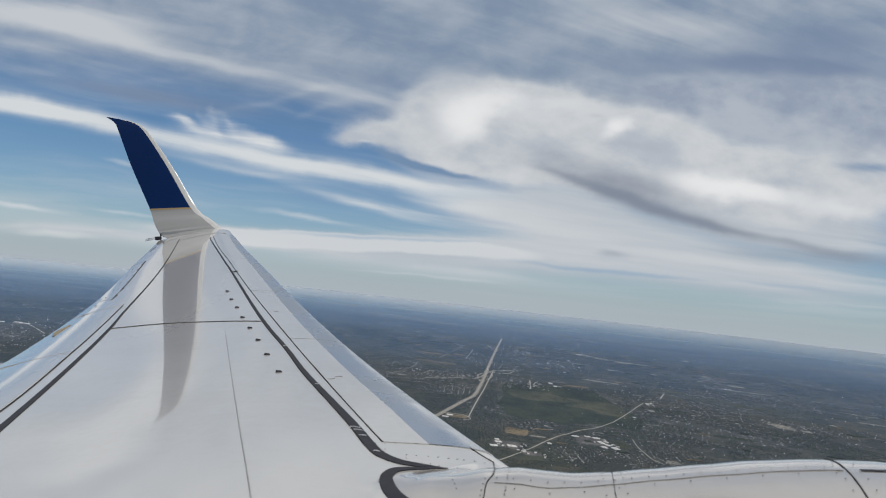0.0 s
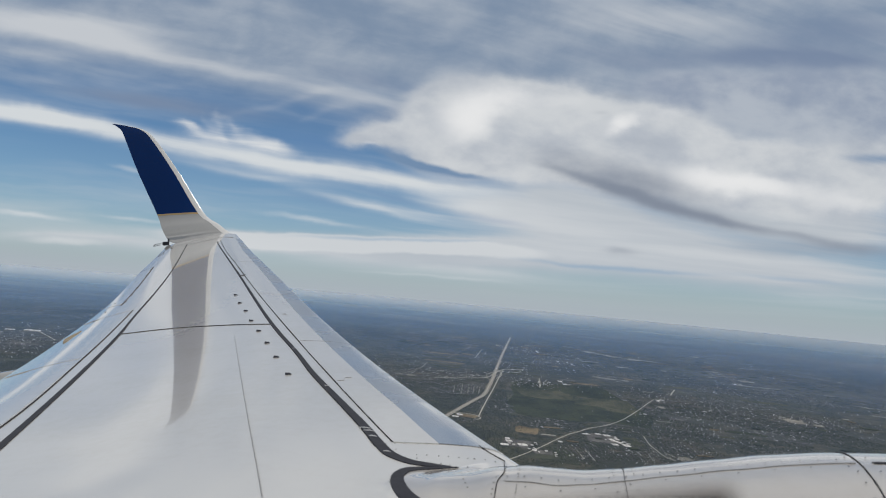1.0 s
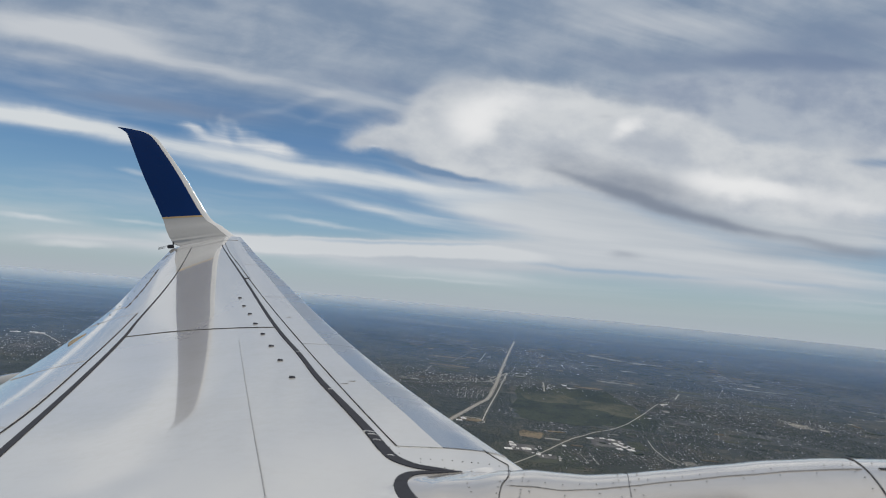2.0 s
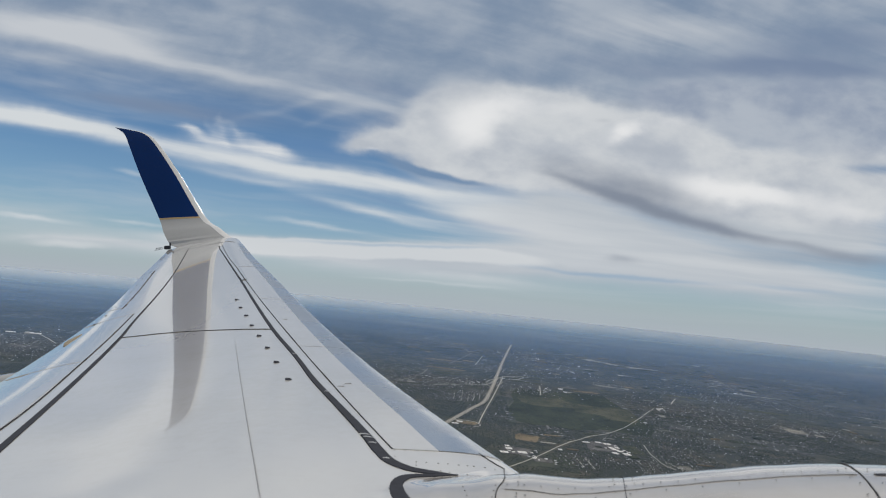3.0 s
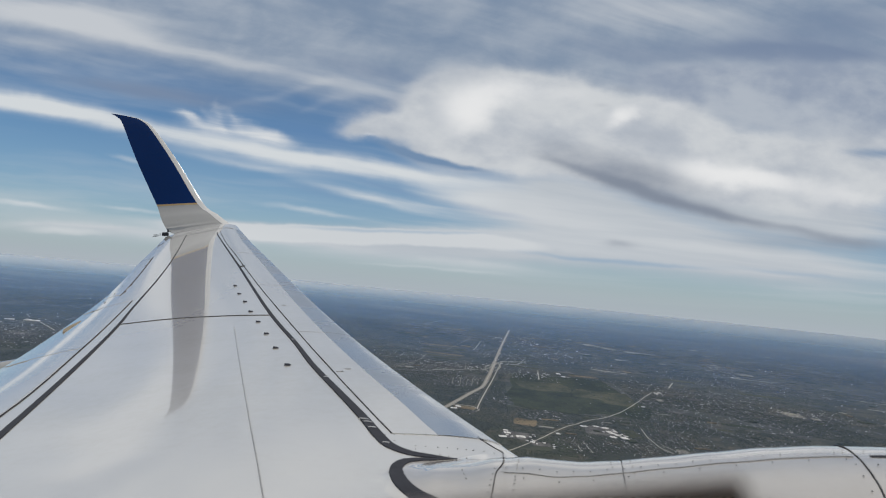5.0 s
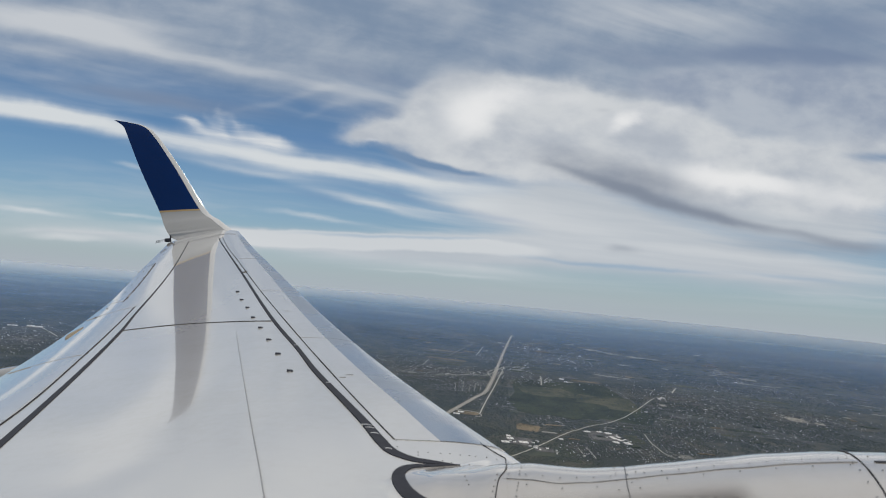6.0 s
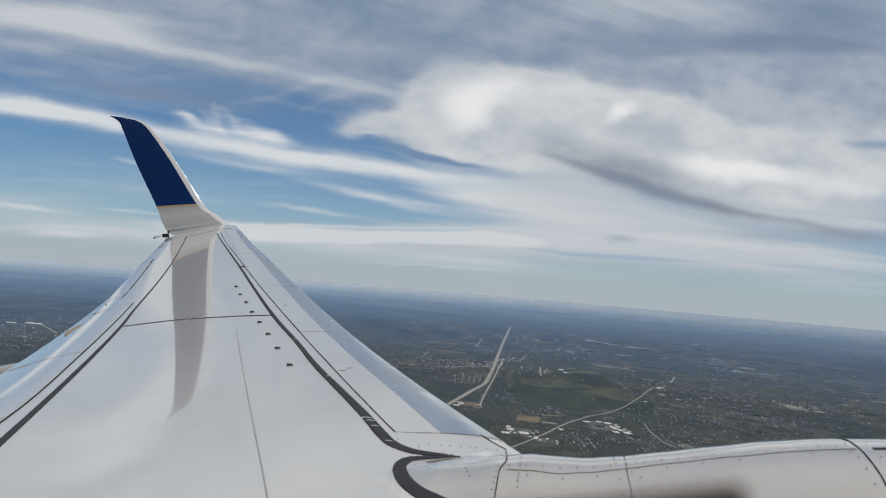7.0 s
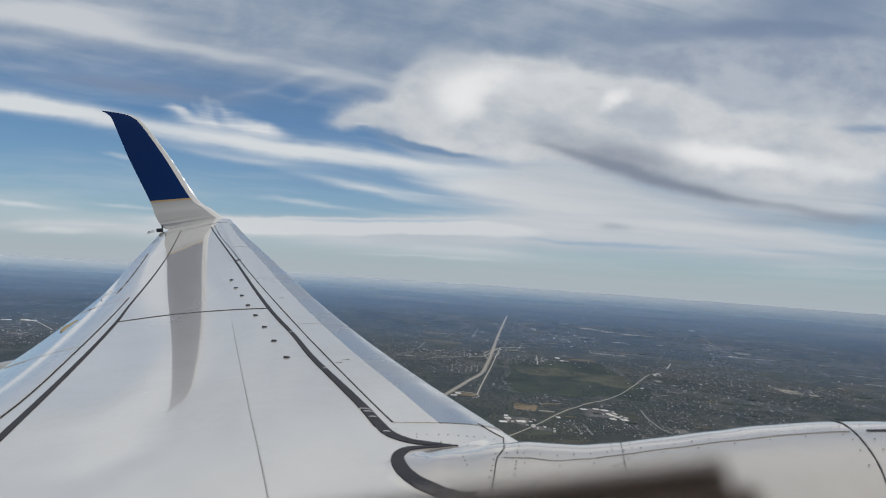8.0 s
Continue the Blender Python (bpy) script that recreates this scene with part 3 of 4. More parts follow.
# vortex generators on the upper skin
fin = bmesh.new()
pts = [(-0.032, -0.022, 0), (-0.032, 0.022, 0), (0.032, 0.02, 0), (0.032, -0.02, 0), (-0.03, -0.005, 0.022), (-0.03, 0.005, 0.022), (0.02, 0.004, 0.016), (0.02, -0.004, 0.016)]
vs = [fin.verts.new(p) for p in pts]
for q in ((0, 1, 5, 4), (1, 2, 6, 5), (2, 3, 7, 6), (3, 0, 4, 7), (4, 5, 6, 7)):
    fin.faces.new([vs[i] for i in q])
fin_mesh = bpy.data.meshes.new("vortex_generator")
fin.to_mesh(fin_mesh)
for x, y in ((-1.95, 7.13), (-2.23, 7.71), (-2.5, 8.28), (-2.77, 8.83), (-3.04, 9.37), (-3.31, 9.94), (-3.57, 10.45), (-3.83, 11.0)):
    v = part("vortex_generator", fin_mesh, SEAL, wing, "small dark metal fin")
    v.matrix_basis = pose(x, y, top(x, y), 0, 0, 8) @ Matrix.Scale(0.78, 4)
for x, y in ((-1.46, 7.08), (-1.5, 7.0), (-2.75, 9.66)):
    p = Vector((x, y, top(x, y) + 0.007))
    part("stencil_bar", slab(p - Vector((0.028, 0.007, 0.003)), p + Vector((0.028, 0.007, 0.001))), FAINT, wing)


# ---- the winglet ----
STATIONS = curve_through([(-6.02, 16.72, 2.60), (-6.16, 16.93, 2.675), (-6.52, 17.1, 2.93), (-6.92, 17.25, 3.22), (-7.62, 17.47, 4.25), (-8.25, 17.64, 5.06), (-8.56, 17.70, 5.31), (-8.92, 17.73, 5.42), (-9.28, 17.75, 5.50)], 16)
TAILS = curve_through([(-7.29, 16.72, 2.47), (-7.62, 16.95, 2.60), (-7.84, 17.1, 2.88), (-8.02, 17.25, 3.22), (-8.58, 17.47, 4.25), (-8.97, 17.64, 5.06), (-9.10, 17.70, 5.31), (-9.22, 17.73, 5.42), (-9.38, 17.75, 5.515)], 16)
WPROFILE = [(0, 0), (.012, .018), (.05, .036), (.12, .05), (.19, .056), (.28, .058), (.5, .047), (.75, .026), (1, .002)]


def blade(i0, i1, f0, f1, grow=0.0):
    """A stretch of the winglet between two stations, closed round its section from the chord fraction f0 to f1."""
    grid = []
    for i in range(i0, i1 + 1):
        a, b = STATIONS[i], TAILS[i]
        run = STATIONS[min(i + 1, len(STATIONS) - 1)] - STATIONS[max(i - 1, 0)]
        up = Vector((0, run.y, run.z)).normalized()
        side = Vector((0, -up.z, up.y))
        c = (b - a).length
        dent = 0.028 * math.exp(-((i - 15) / 6) ** 2)
        prof = [(f, h) for f, h in WPROFILE if f0 <= f <= f1]
        inner = [a + (b - a) * f + side * (h * c * 0.55 + grow + dent * f * math.sin(i * 0.95 + 3.5 * f)) for f, h in prof]
        outer = [a + (b - a) * f - side * (h * c * 0.55 + grow) for f, h in reversed(prof)]
        nose = Vector((grow, 0, 0))
        grid.append([p + (nose if k == 0 else Vector()) for k, p in enumerate(inner)] + outer)
    return sheet(grid, True, True)


winglet = smooth(part("winglet", blade(0, 48, 0, 1), GREY, airplane, "upswept blended winglet with a grey root"))
smooth(part("winglet_blade", blade(48, len(STATIONS) - 1, 0, 1), BLUE_PAINT, winglet, "dark blue painted blade"))
smooth(part("stripe", blade(47, 48, 0.05, 1, 0.003), GOLD, winglet, "thin gold stripe"))
smooth(part("winglet_nose", blade(14, 115, 0, 0.12, 0.004), WHITE, winglet, "pale grey leading edge strip"))
p = Vector((-7.60, 16.9, 2.52))
part("position_light", slab(p - Vector((0.11, 0.05, 0.05)), p + Vector((0.02, 0.03, 0.03)), 0.010), SEAL, winglet, "dark position light housing")
part("lamp_stub", slab(p + Vector((0.0, -0.02, 0.03)), p + Vector((0.03, 0.01, 0.10)), 0.005, 1), SEAL, winglet)
for k in range(3):
    wick = bmesh.new()
    bmesh.ops.create_cone(wick, cap_ends=True, segments=6, radius1=0.006, radius2=0.003, depth=0.17)
    w = part("static_wick", wick, SEAL, winglet, "thin dark static wick")
    w.matrix_basis = pose(-7.76 + 0.05 * k, 16.75 - 0.12 * k, 2.50 - 0.03 * k, 0, 80, 8)


# ---- the engine nacelle and its strut ----
Z_TOP = [(-0.84, 0.30), (-0.8, 0.335), (-0.72, 0.343), (-0.55, 0.362), (-0.3, 0.420), (-0.15, 0.430), (0.0, 0.418), (0.12, 0.410), (0.27, 0.418), (0.48, 0.438), (0.73, 0.463), (0.97, 0.479), (1.22, 0.487), (1.5, 0.478), (2.0, 0.43), (2.4, 0.33)]
HALF = [(-0.84, 0.08), (-0.8, 0.19), (-0.72, 0.27), (-0.55, 0.34), (-0.3, 0.50), (0.0, 0.58), (0.3, 0.68), (0.6, 0.82), (1.0, 0.98), (1.4, 1.05), (2.0, 1.05), (2.4, 0.95)]
ridge = lambda x: lerp_table(x, [(-0.2, 4.95), (0.8, 4.83)])


def nac_top(x, y):
    w = lerp_table(x, HALF)
    u = min(1.0, abs(y - ridge(x)) / w)
    deep = 0.28 + 0.77 * max(0.0, min(1.0, (x + 0.4) / 1.6))
    return lerp_table(x, Z_TOP) - deep * (1 - (1 - u ** 2.3) ** (1 / 2.3))


grid = []
for i in range(66):
    x = -0.84 + 3.24 * i / 65
    w = lerp_table(x, HALF)
    us = [math.sin(math.pi / 2 * (k / 14)) for k in range(-14, 15)]
    upper = [(x, ridge(x) + u * w, nac_top(x, ridge(x) + u * w)) for u in us]
    deep = upper[0][2] - 0.25 - 0.8 * max(0.0, min(1.0, (x + 0.2) / 1.2))
    lower = [(x, ridge(x) + w * math.cos(a), upper[0][2] + (deep - upper[0][2]) * math.sin(a)) for a in (math.pi * k / 12 for k in range(1, 12))]
    grid.append(upper + lower)
nacelle = smooth(part("engine_nacelle", sheet(grid, True, True), NACELLE, airplane, "white engine nacelle and strut fairing"))


def both_tops(x, y):
    """The wing and the strut fairing run softly into each other behind the first cowl joint."""
    a, b = top(x, y), nac_top(x, y)
    h = max(0.0, 0.16 - abs(a - b)) / 0.16
    t = min(1.0, max(0.0, (x + 0.95) / 0.45)) * min(1.0, max(0.0, (-0.25 - x) / 0.35))
    return max(a, b) + h * h * 0.04 * t * t * (3 - 2 * t)


SEAL_X = [(4.52, -0.30), (4.58, -0.40), (4.625, -0.50), (4.675, -0.58), (4.731, -0.649), (4.821, -0.715), (4.944, -0.765), (5.091, -0.792), (5.195, -0.764), (5.238, -0.69), (5.262, -0.52)]


def fairing_sheet(y0, y1, x0, x1, up=0.003):
    """A skin over the wing and the strut between two lines across them."""
    grid = []
    for i in range(41):
        y = y0 + (y1 - y0) * i / 40
        fade, a, b = max(0.0, (y - 5.45) / 0.16), x0(y), x1(y)
        grid.append([(x, y, both_tops(x, y) * (1 - fade) + top(x, y) * fade + up) for x in (a + (b - a) * (k / 36) ** 0.8 for k in range(37))])
    return sheet(grid)


seal_x, front_x = (lambda y: lerp_table(y, SEAL_X)), (lambda y: -0.262 + 0.04 * max(0.0, y - 4.9))
smooth(part("strut_fairing", fairing_sheet(4.3, 5.262, seal_x, front_x), NACELLE, nacelle, "smooth white fairing that blends the strut into the wing"))
smooth(part("strut_skin", fairing_sheet(4.53, 5.262, lambda y: -0.98, seal_x), WHITE, wing, "white wing skin beside the strut fairing"))
smooth(part("fixed_nose", fairing_sheet(5.262, 5.61, lambda y: -0.98, lambda y: x_le(y) - 0.004), WHITE, wing, "white fixed leading edge panel with fasteners"))
ribbon("slat_seal", BAND, (0.014, 0.015, 0.026, 0.036, 0.041, 0.047, 0.055, 0.064, 0.072, 0.074, 0.066, 0.052, 0.010), SEAL, wing, "dark grey sealant band", 0.009, both_tops, 10)
ribbon("strut_seal", [(-0.52, 5.262), (-0.60, 5.253), (-0.69, 5.238), (-0.764, 5.195), (-0.792, 5.091), (-0.765, 4.944), (-0.715, 4.821), (-0.649, 4.731), (-0.58, 4.675), (-0.50, 4.625), (-0.40, 4.58)], (0.010, 0.024, 0.040, 0.056, 0.068, 0.075, 0.075, 0.072, 0.07, 0.07, 0.07), SEAL, nacelle, "dark grey sealant band", 0.009, both_tops, 10)
ribbon("fairing_joint", [(-0.405, 5.675), (-0.328, 5.539), (-0.262, 5.45)], (0.004, 0.005, 0.005), LINE, nacelle, "dark joint along the leading edge", 0.007, both_tops)
ribbon("cowl_joint", [(-0.262, 5.45), (-0.262, 5.2), (-0.264, 4.966), (-0.295, 4.833), (-0.31, 4.692), (-0.325, 4.58), (-0.34, 4.4)], (0.0045,) * 7, LINE, nacelle, "dark cowl joint", 0.007, both_tops)
for line, w in (([(0.31, 5.2), (0.299, 5.039), (0.267, 4.788), (0.253, 4.633), (0.24, 4.4)], 0.003), ([(1.33, 5.15), (1.313, 5.012), (1.272, 4.81), (1.232, 4.632), (1.192, 4.447), (1.15, 4.3)], 0.0055)):
    ribbon("cowl_joint", line, (w,) * len(line), LINE, nacelle, "dark cowl joint", 0.003, nac_top)
SEAM = [(-0.279, 4.836), (-0.149, 4.794), (-0.028, 4.775), (0.102, 4.799), (0.296, 4.812), (0.55, 4.807), (0.798, 4.796), (1.048, 4.803), (1.252, 4.794)]
ribbon("cowl_seam", SEAM, (0.0018,) * 9, FAINT, nacelle, "fine lengthwise cowl seam", 0.004, nac_top)
ribbon("vent_slot", [(1.332, 4.807), (1.37, 4.81), (1.45, 4.813)], (0.022, 0.026, 0.026), SEAL, nacelle, "dark vent slot", 0.004, nac_top)


def rivet_mesh():
    bm = bmesh.new()
    bmesh.ops.create_cone(bm, cap_ends=True, segments=7, radius1=0.0040, radius2=0.0033, depth=0.003)
    me = bpy.data.meshes.new("rivet")
    bm.to_mesh(me)
    bm.free()
    return me


RIVET = rivet_mesh()
RIVETS = plain("rivet_heads", (0.22, 0.22, 0.22), 0.5)
rivets = []
for i in range(20):
    x = -0.25 + 1.45 * i / 19
    y = lerp_table(x, SEAM)
    rivets.append((x, y + 0.06, nacelle))
    if i % 2:
        rivets.append((x, y - 0.05, nacelle))
for line in ([(0.29, 5.0), (0.255, 4.6)], [(1.30, 4.9), (1.20, 4.45)]):
    for k in range(5):
        x, y = (a + (c - a) * k / 4 for a, c in zip(*line))
        rivets.append((x - 0.045, y, nacelle)), rivets.append((x + 0.045, y, nacelle))
for x, y in ((-0.19, 5.0), (-0.199, 4.918), (-0.201, 4.868), (-0.211, 4.772), (-0.214, 4.742), (-0.218, 4.712), (-0.222, 4.67), (-0.303, 4.884), (-0.312, 4.818), (-0.319, 4.757), (-0.324, 4.715), (-0.331, 4.67),
             (-0.458, 4.957), (-0.446, 4.89), (-0.434, 4.829), (-0.75, 5.625), (-0.698, 5.64), (-0.598, 5.66), (-0.555, 5.68), (-0.50, 5.69), (-0.736, 5.445), (-0.681, 5.443), (-0.614, 5.437), (-0.563, 5.438),
             (-0.506, 5.427), (-0.458, 5.426), (-0.422, 5.424), (-0.363, 5.423), (-0.31, 5.41), (-0.861, 5.512), (-0.772, 5.36), (-0.73, 5.394), (-0.594, 5.324), (-0.546, 5.304), (-0.451, 5.27),
             (-0.818, 5.011), (-0.741, 4.8), (-0.88, 5.62), (-0.82, 5.63), (-0.93, 5.60)):
    rivets.append((x, y, nacelle))
for x, y, home in rivets:
    part("rivet", RIVET, RIVETS, home).matrix_basis = pose(x, y, both_tops(x, y) + 0.0048)

# ---- the fuselage side with the window ----
EYE_X, EYE_Z = -0.262, 1.295


def tube(radius):
    """A length of round fuselage along x, with the openings of the cabin windows left out."""
    n_win = 17
    starts = [EYE_X - 0.22 + 0.56 * (k - n_win // 2) for k in range(n_win)]
    xs = sorted([-9.0, -7.0, 7.0, 8.5] + starts + [s + 0.44 for s in starts])
    lo, hi = math.asin((EYE_Z - 0.15 - 0.95) / 1.88), math.asin((EYE_Z + 0.25 - 0.95) / 1.88)
    turn = [lo + (hi - lo) * k / 4 for k in range(5)]
    right = turn + [hi + (math.pi - 2 * hi) * k / 14 for k in range(1, 14)] + [math.pi - a for a in reversed(turn)]
    right += [math.pi - lo + (math.pi + 2 * lo) * k / 16 for k in range(1, 16)]
    bm = bmesh.new()
    rows = [[bm.verts.new((x, -0.08 + radius * math.cos(a), 0.95 + radius * math.sin(a))) for a in right] for x in xs]
    m = len(right)
    for i in range(len(xs) - 1):
        open_here = any(abs(xs[i] - s) < 1e-6 for s in starts)
        for k in range(m):
            side = k < 4 or 18 <= k < 22
            if not (open_here and side):
                j2 = (k + 1) % m
                bm.faces.new((rows[i][k], rows[i][j2], rows[i + 1][j2], rows[i + 1][k]))
    bm.faces.new(rows[0][::-1]), bm.faces.new(rows[-1])
    bmesh.ops.recalc_face_normals(bm, faces=bm.faces)
    return bm


fuselage = smooth(part("fuselage", tube(1.89), WHITE, airplane, "white round fuselage with a row of cabin windows"))
part("cabin_lining", tube(1.84), CABIN, fuselage, "pale cabin lining")
part("cabin_floor", slab((-8.8, -1.5, 0.08), (8.3, 1.35, 0.14)), CABIN, fuselage, "plain cabin floor")


def ledge(x0, x1, y0, y1, z0, z1, drop, bevel):
    bm = slab((x0, y0, z0), (x1, y1, z1), bevel, 3)
    for v in bm.verts:
        v.co.z -= drop * (x1 - v.co.x) / (x1 - x0)
    return bm


sill = part("window_ledge", ledge(-0.47, -0.1965, 1.725, 1.748, 1.15, 1.241, 0.024, 0.008), LEDGE, fuselage, "dark grey-brown plastic ledge at the window's foot")
part("ledge_slot", ledge(-0.2490, -0.2005, 1.7235, 1.74, 1.2265, 1.2335, 0.004, 0.0015), DARK, sill, "dark brown recessed slot")


# ---- the land ----
def ground_sheet():
    radii = [0.0] + [150 * 1.06 ** k for k in range(60)] + [4930.0]
    radii = [r for r in radii if r < 4900] + [4930.0]
    grid = []
    for r in radii[1:]:
        grid.append([(r * math.sin(a), r * math.cos(a), 0.1 * noise.noise((r * math.sin(a) * 0.004, r * math.cos(a) * 0.004, 0)) * min(1, max(0, (r - 1200) / 1500))) for a in (math.tau * k / 160 for k in range(160))])
    bm = sheet(grid, True)
    bm.verts.ensure_lookup_table()
    bm.faces.new(bm.verts[:160])
    bmesh.ops.recalc_face_normals(bm, faces=bm.faces)
    return bm


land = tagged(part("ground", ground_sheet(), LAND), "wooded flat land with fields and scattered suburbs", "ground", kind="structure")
for f in land.data.polygons:
    if f.normal.z < 0:
        land.data.flip_normals()
        break


def road(name, pts, width, mat, label, z=0.12, per=8):
    line = curve_through([(*p, 0) for p in pts], per)
    grid = []
    for i, p in enumerate(line):
        d = (line[min(i + 1, len(line) - 1)] - line[max(i - 1, 0)]).xy
        n = Vector((-d.y, d.x)).normalized() * width * 0.5
        grid.append([(p.x + n.x * k, p.y + n.y * k, h) for k, h in ((-1.15, -0.1), (-1, z), (1, z), (1.15, -0.1))])
    return tagged(part(name, sheet(grid), mat), label, "road", kind="structure")


INTERSTATE = [(44.5, 1661), (24, 1255), (11.5, 978), (6.5, 857), (2.4, 781), (-2.2, 712), (-11.8, 665), (-22.2, 613), (-29.5, 577), (-43, 509), (-66, 400)]
COUNTRY = [(0, 415), (21.7, 455), (40.2, 494), (52.2, 523), (65, 551), (73, 564), (84.5, 585), (101.4, 607), (118.5, 639), (126.9, 658), (152, 722), (169.5, 770), (182.5, 803)]
FRONTAGE = [(19, 958), (16.4, 915), (6.8, 758), (2.1, 693), (-2.5, 623), (-4.6, 585)]
LOOP = [(-4.6, 585), (-8, 591), (-14, 592.5), (-21, 593), (-28, 589)]
SUBURB = [(124.9, 574), (122.9, 544), (123.8, 525), (124.8, 509), (130, 495)]
shift = lambda pts, s: [(x + s, y) for x, y in pts]
road("motorway_verge", INTERSTATE, 3.9, CONCRETE, "pale worn verge and median of a motorway", 0.10)
road("motorway", shift(INTERSTATE, -1.15), 1.5, ASPHALT, "grey two-lane carriageway of a motorway", 0.2)
road("motorway", shift(INTERSTATE, 1.15), 1.5, ASPHALT, "grey two-lane carriageway of a motorway", 0.2)
road("cross_road", [(-60, 800), (-20, 838), (-2.9, 849), (7.8, 900), (19.8, 958), (48, 985)], 1.2, CONCRETE, "pale road that crosses the motorway at a junction", 0.26)
road("slip_road", [(4, 830), (-1, 858), (0, 890), (9, 925)], 1.0, CONCRETE, "pale slip road of a motorway junction", 0.16)
road("slip_road", [(10, 850), (16, 880), (17, 910), (13, 945)], 1.0, CONCRETE, "pale slip road of a motorway junction", 0.16)
road("frontage_road", FRONTAGE, 0.95, CONCRETE, "pale concrete frontage road beside the motorway", 0.16)
road("frontage_road", LOOP, 0.7, CONCRETE, "pale concrete loop of a frontage road", 0.16)
road("frontage_road", [(-4.6, 585), (-2.8, 579), (-4.5, 573), (-9, 570)], 0.7, CONCRETE, "pale concrete end of a frontage road", 0.16)
road("country_road", COUNTRY, 0.72, CONCRETE, "pale winding country road", 0.14)
road("side_road", SUBURB, 0.6, CONCRETE, "pale side road through a suburb", 0.14)
road("side_road", [(128, 521), (129, 517), (132.4, 507), (136.4, 493), (141, 482)], 0.55, CONCRETE, "pale side road through a suburb", 0.14)
road("side_road", [(213.7, 856), (223, 886), (234, 920)], 1.5, CONCRETE, "pale side road between houses", 0.14)
road("side_road", [(-21.7, 1083), (-18, 1160), (-14.7, 1254)], 1.0, CONCRETE, "thin pale road across wooded land", 0.14)
road("side_road", [(-590, 872), (-569, 862), (-537, 831), (-497, 788)], 1.5, CONCRETE, "pale side road by a town", 0.14)
road("side_road", [(-118, 745), (-100, 800), (-84, 880), (-82, 960)], 0.9, ASPHALT, "grey side road through woods", 0.14)
for x0, y0, x1, y1 in ((-26.2, 893, -24.3, 830), (-26.4, 776, -24.5, 700), (-18.8, 755, -18.6, 704), (-13.6, 759, -13.2, 709), (-34.1, 760, -32.3, 710), (-7.7, 764, -7.7, 713), (63.5, 897, 59.5, 810), (64, 494, 66, 470), (70, 498, 73, 468)):
    road("estate_street", [(x0, y0), ((x0 + x1) / 2 + 0.3, (y0 + y1) / 2), (x1, y1)], 0.65 if x0 < 60 or x0 > 63.6 else 1.5, CONCRETE, "straight pale street of a housing estate", 0.14)
for line, w in (([(189, 1451), (215, 1412), (247, 1371)], 26), ([(247, 1371), (280, 1360), (309, 1351)], 22), ([(140, 985), (165, 976), (187, 970)], 9), ([(185, 872), (198, 867)], 6),
                ([(3, 1330), (20, 1412)], 4), ([(296, 778), (305, 771), (312, 753)], 2.5), ([(440, 862), (459, 858), (480, 850)], 5), ([(460, 948), (485, 934), (500, 930)], 6), ([(470, 1044), (485, 1038)], 8), ([(356, 1070), (386, 1064), (420, 1062)], 7), ([(225, 770), (231, 758), (233, 726)], 1.5)):
    road("bare_strip", line, w, SAND, "long pale strip of bare land", 0.08)
rng = random.Random(5)
for k in range(14):
    x, y = rng.uniform(-700, 900), rng.uniform(900, 2400)
    a = rng.choice((0.05, 1.55, 1.5)) + rng.uniform(-0.12, 0.12)
    L = rng.uniform(40, 150)
    road("lane", [(x + L * t * math.cos(a), y + L * t * math.sin(a)) for t in (-1, -0.3, 0.4, 1)], rng.uniform(0.7, 1.2), ASPHALT, "narrow grey lane between trees", 0.12)


def field(x, y, w, d, turn, mat, label, z=0.06):
    bm = bmesh.new()
    ring = []
    for k in range(14):
        a = math.tau * k / 14
        r = 1 / max(abs(math.cos(a)), abs(math.sin(a))) * rng.uniform(0.8, 1.0)
        u, v = w * 0.5 * r * math.cos(a), d * 0.5 * r * math.sin(a)
        c, s = math.cos(turn), math.sin(turn)
        ring.append((x + u * c - v * s, y + u * s + v * c))
    up = [bm.verts.new((*p, z)) for p in ring]
    dn = [bm.verts.new((*p, -0.2)) for p in ring]
    bm.faces.new(up)
    for i in range(14):
        bm.faces.new((dn[i], dn[(i + 1) % 14], up[(i + 1) % 14], up[i]))
    bmesh.ops.recalc_face_normals(bm, faces=bm.faces)
    return tagged(part("field", bm, mat), label, "field", kind="structure")


FIELDS = [
    (85, 735, 140, 270, LAWN, "wide dark green pasture"), (62, 640, 78, 60, LAWN, "dark green pasture"), (62, 760, 60, 70, MEADOW, "dull green meadow beside the motorway"), (118, 728, 70, 90, MEADOW, "dull brownish meadow"),
    (90, 690, 60, 45, LAWN, "dark green pasture"), (33, 549, 20, 28, DIRT, "brown field by a wood"), (-15, 583, 20, 15, DIRT, "bare tan ground inside a road loop"), (56, 628, 14, 12, LAWN, "fresh green field"),
    (118, 886, 40, 13, DIRT, "bare tan building land"), (95, 864, 12, 10, SAND, "pale bare building land"), (90, 546, 26, 34, YARD, "bare tan yard of a works"), (40, 478, 14, 14, YARD, "pale yard among sheds"),
    (24, 497, 22, 26, YARD, "grey parking lot by warehouses"), (112, 548, 14, 30, MEADOW, "dull waste ground"), (139, 505, 10, 14, SAND, "pale yard of a suburb"),
    (225, 640, 40, 12, LAWN, "green field among houses"), (310, 745, 20, 30, SAND, "bare ground of a building site"), (250, 950, 50, 24, MEADOW, "dull meadow among houses"), (330, 880, 60, 20, MEADOW, "dull field"),
    (-575, 858, 22, 16, SAND, "pale yard in a town"), (-500, 735, 36, 20, YARD, "grey yard in a town")]
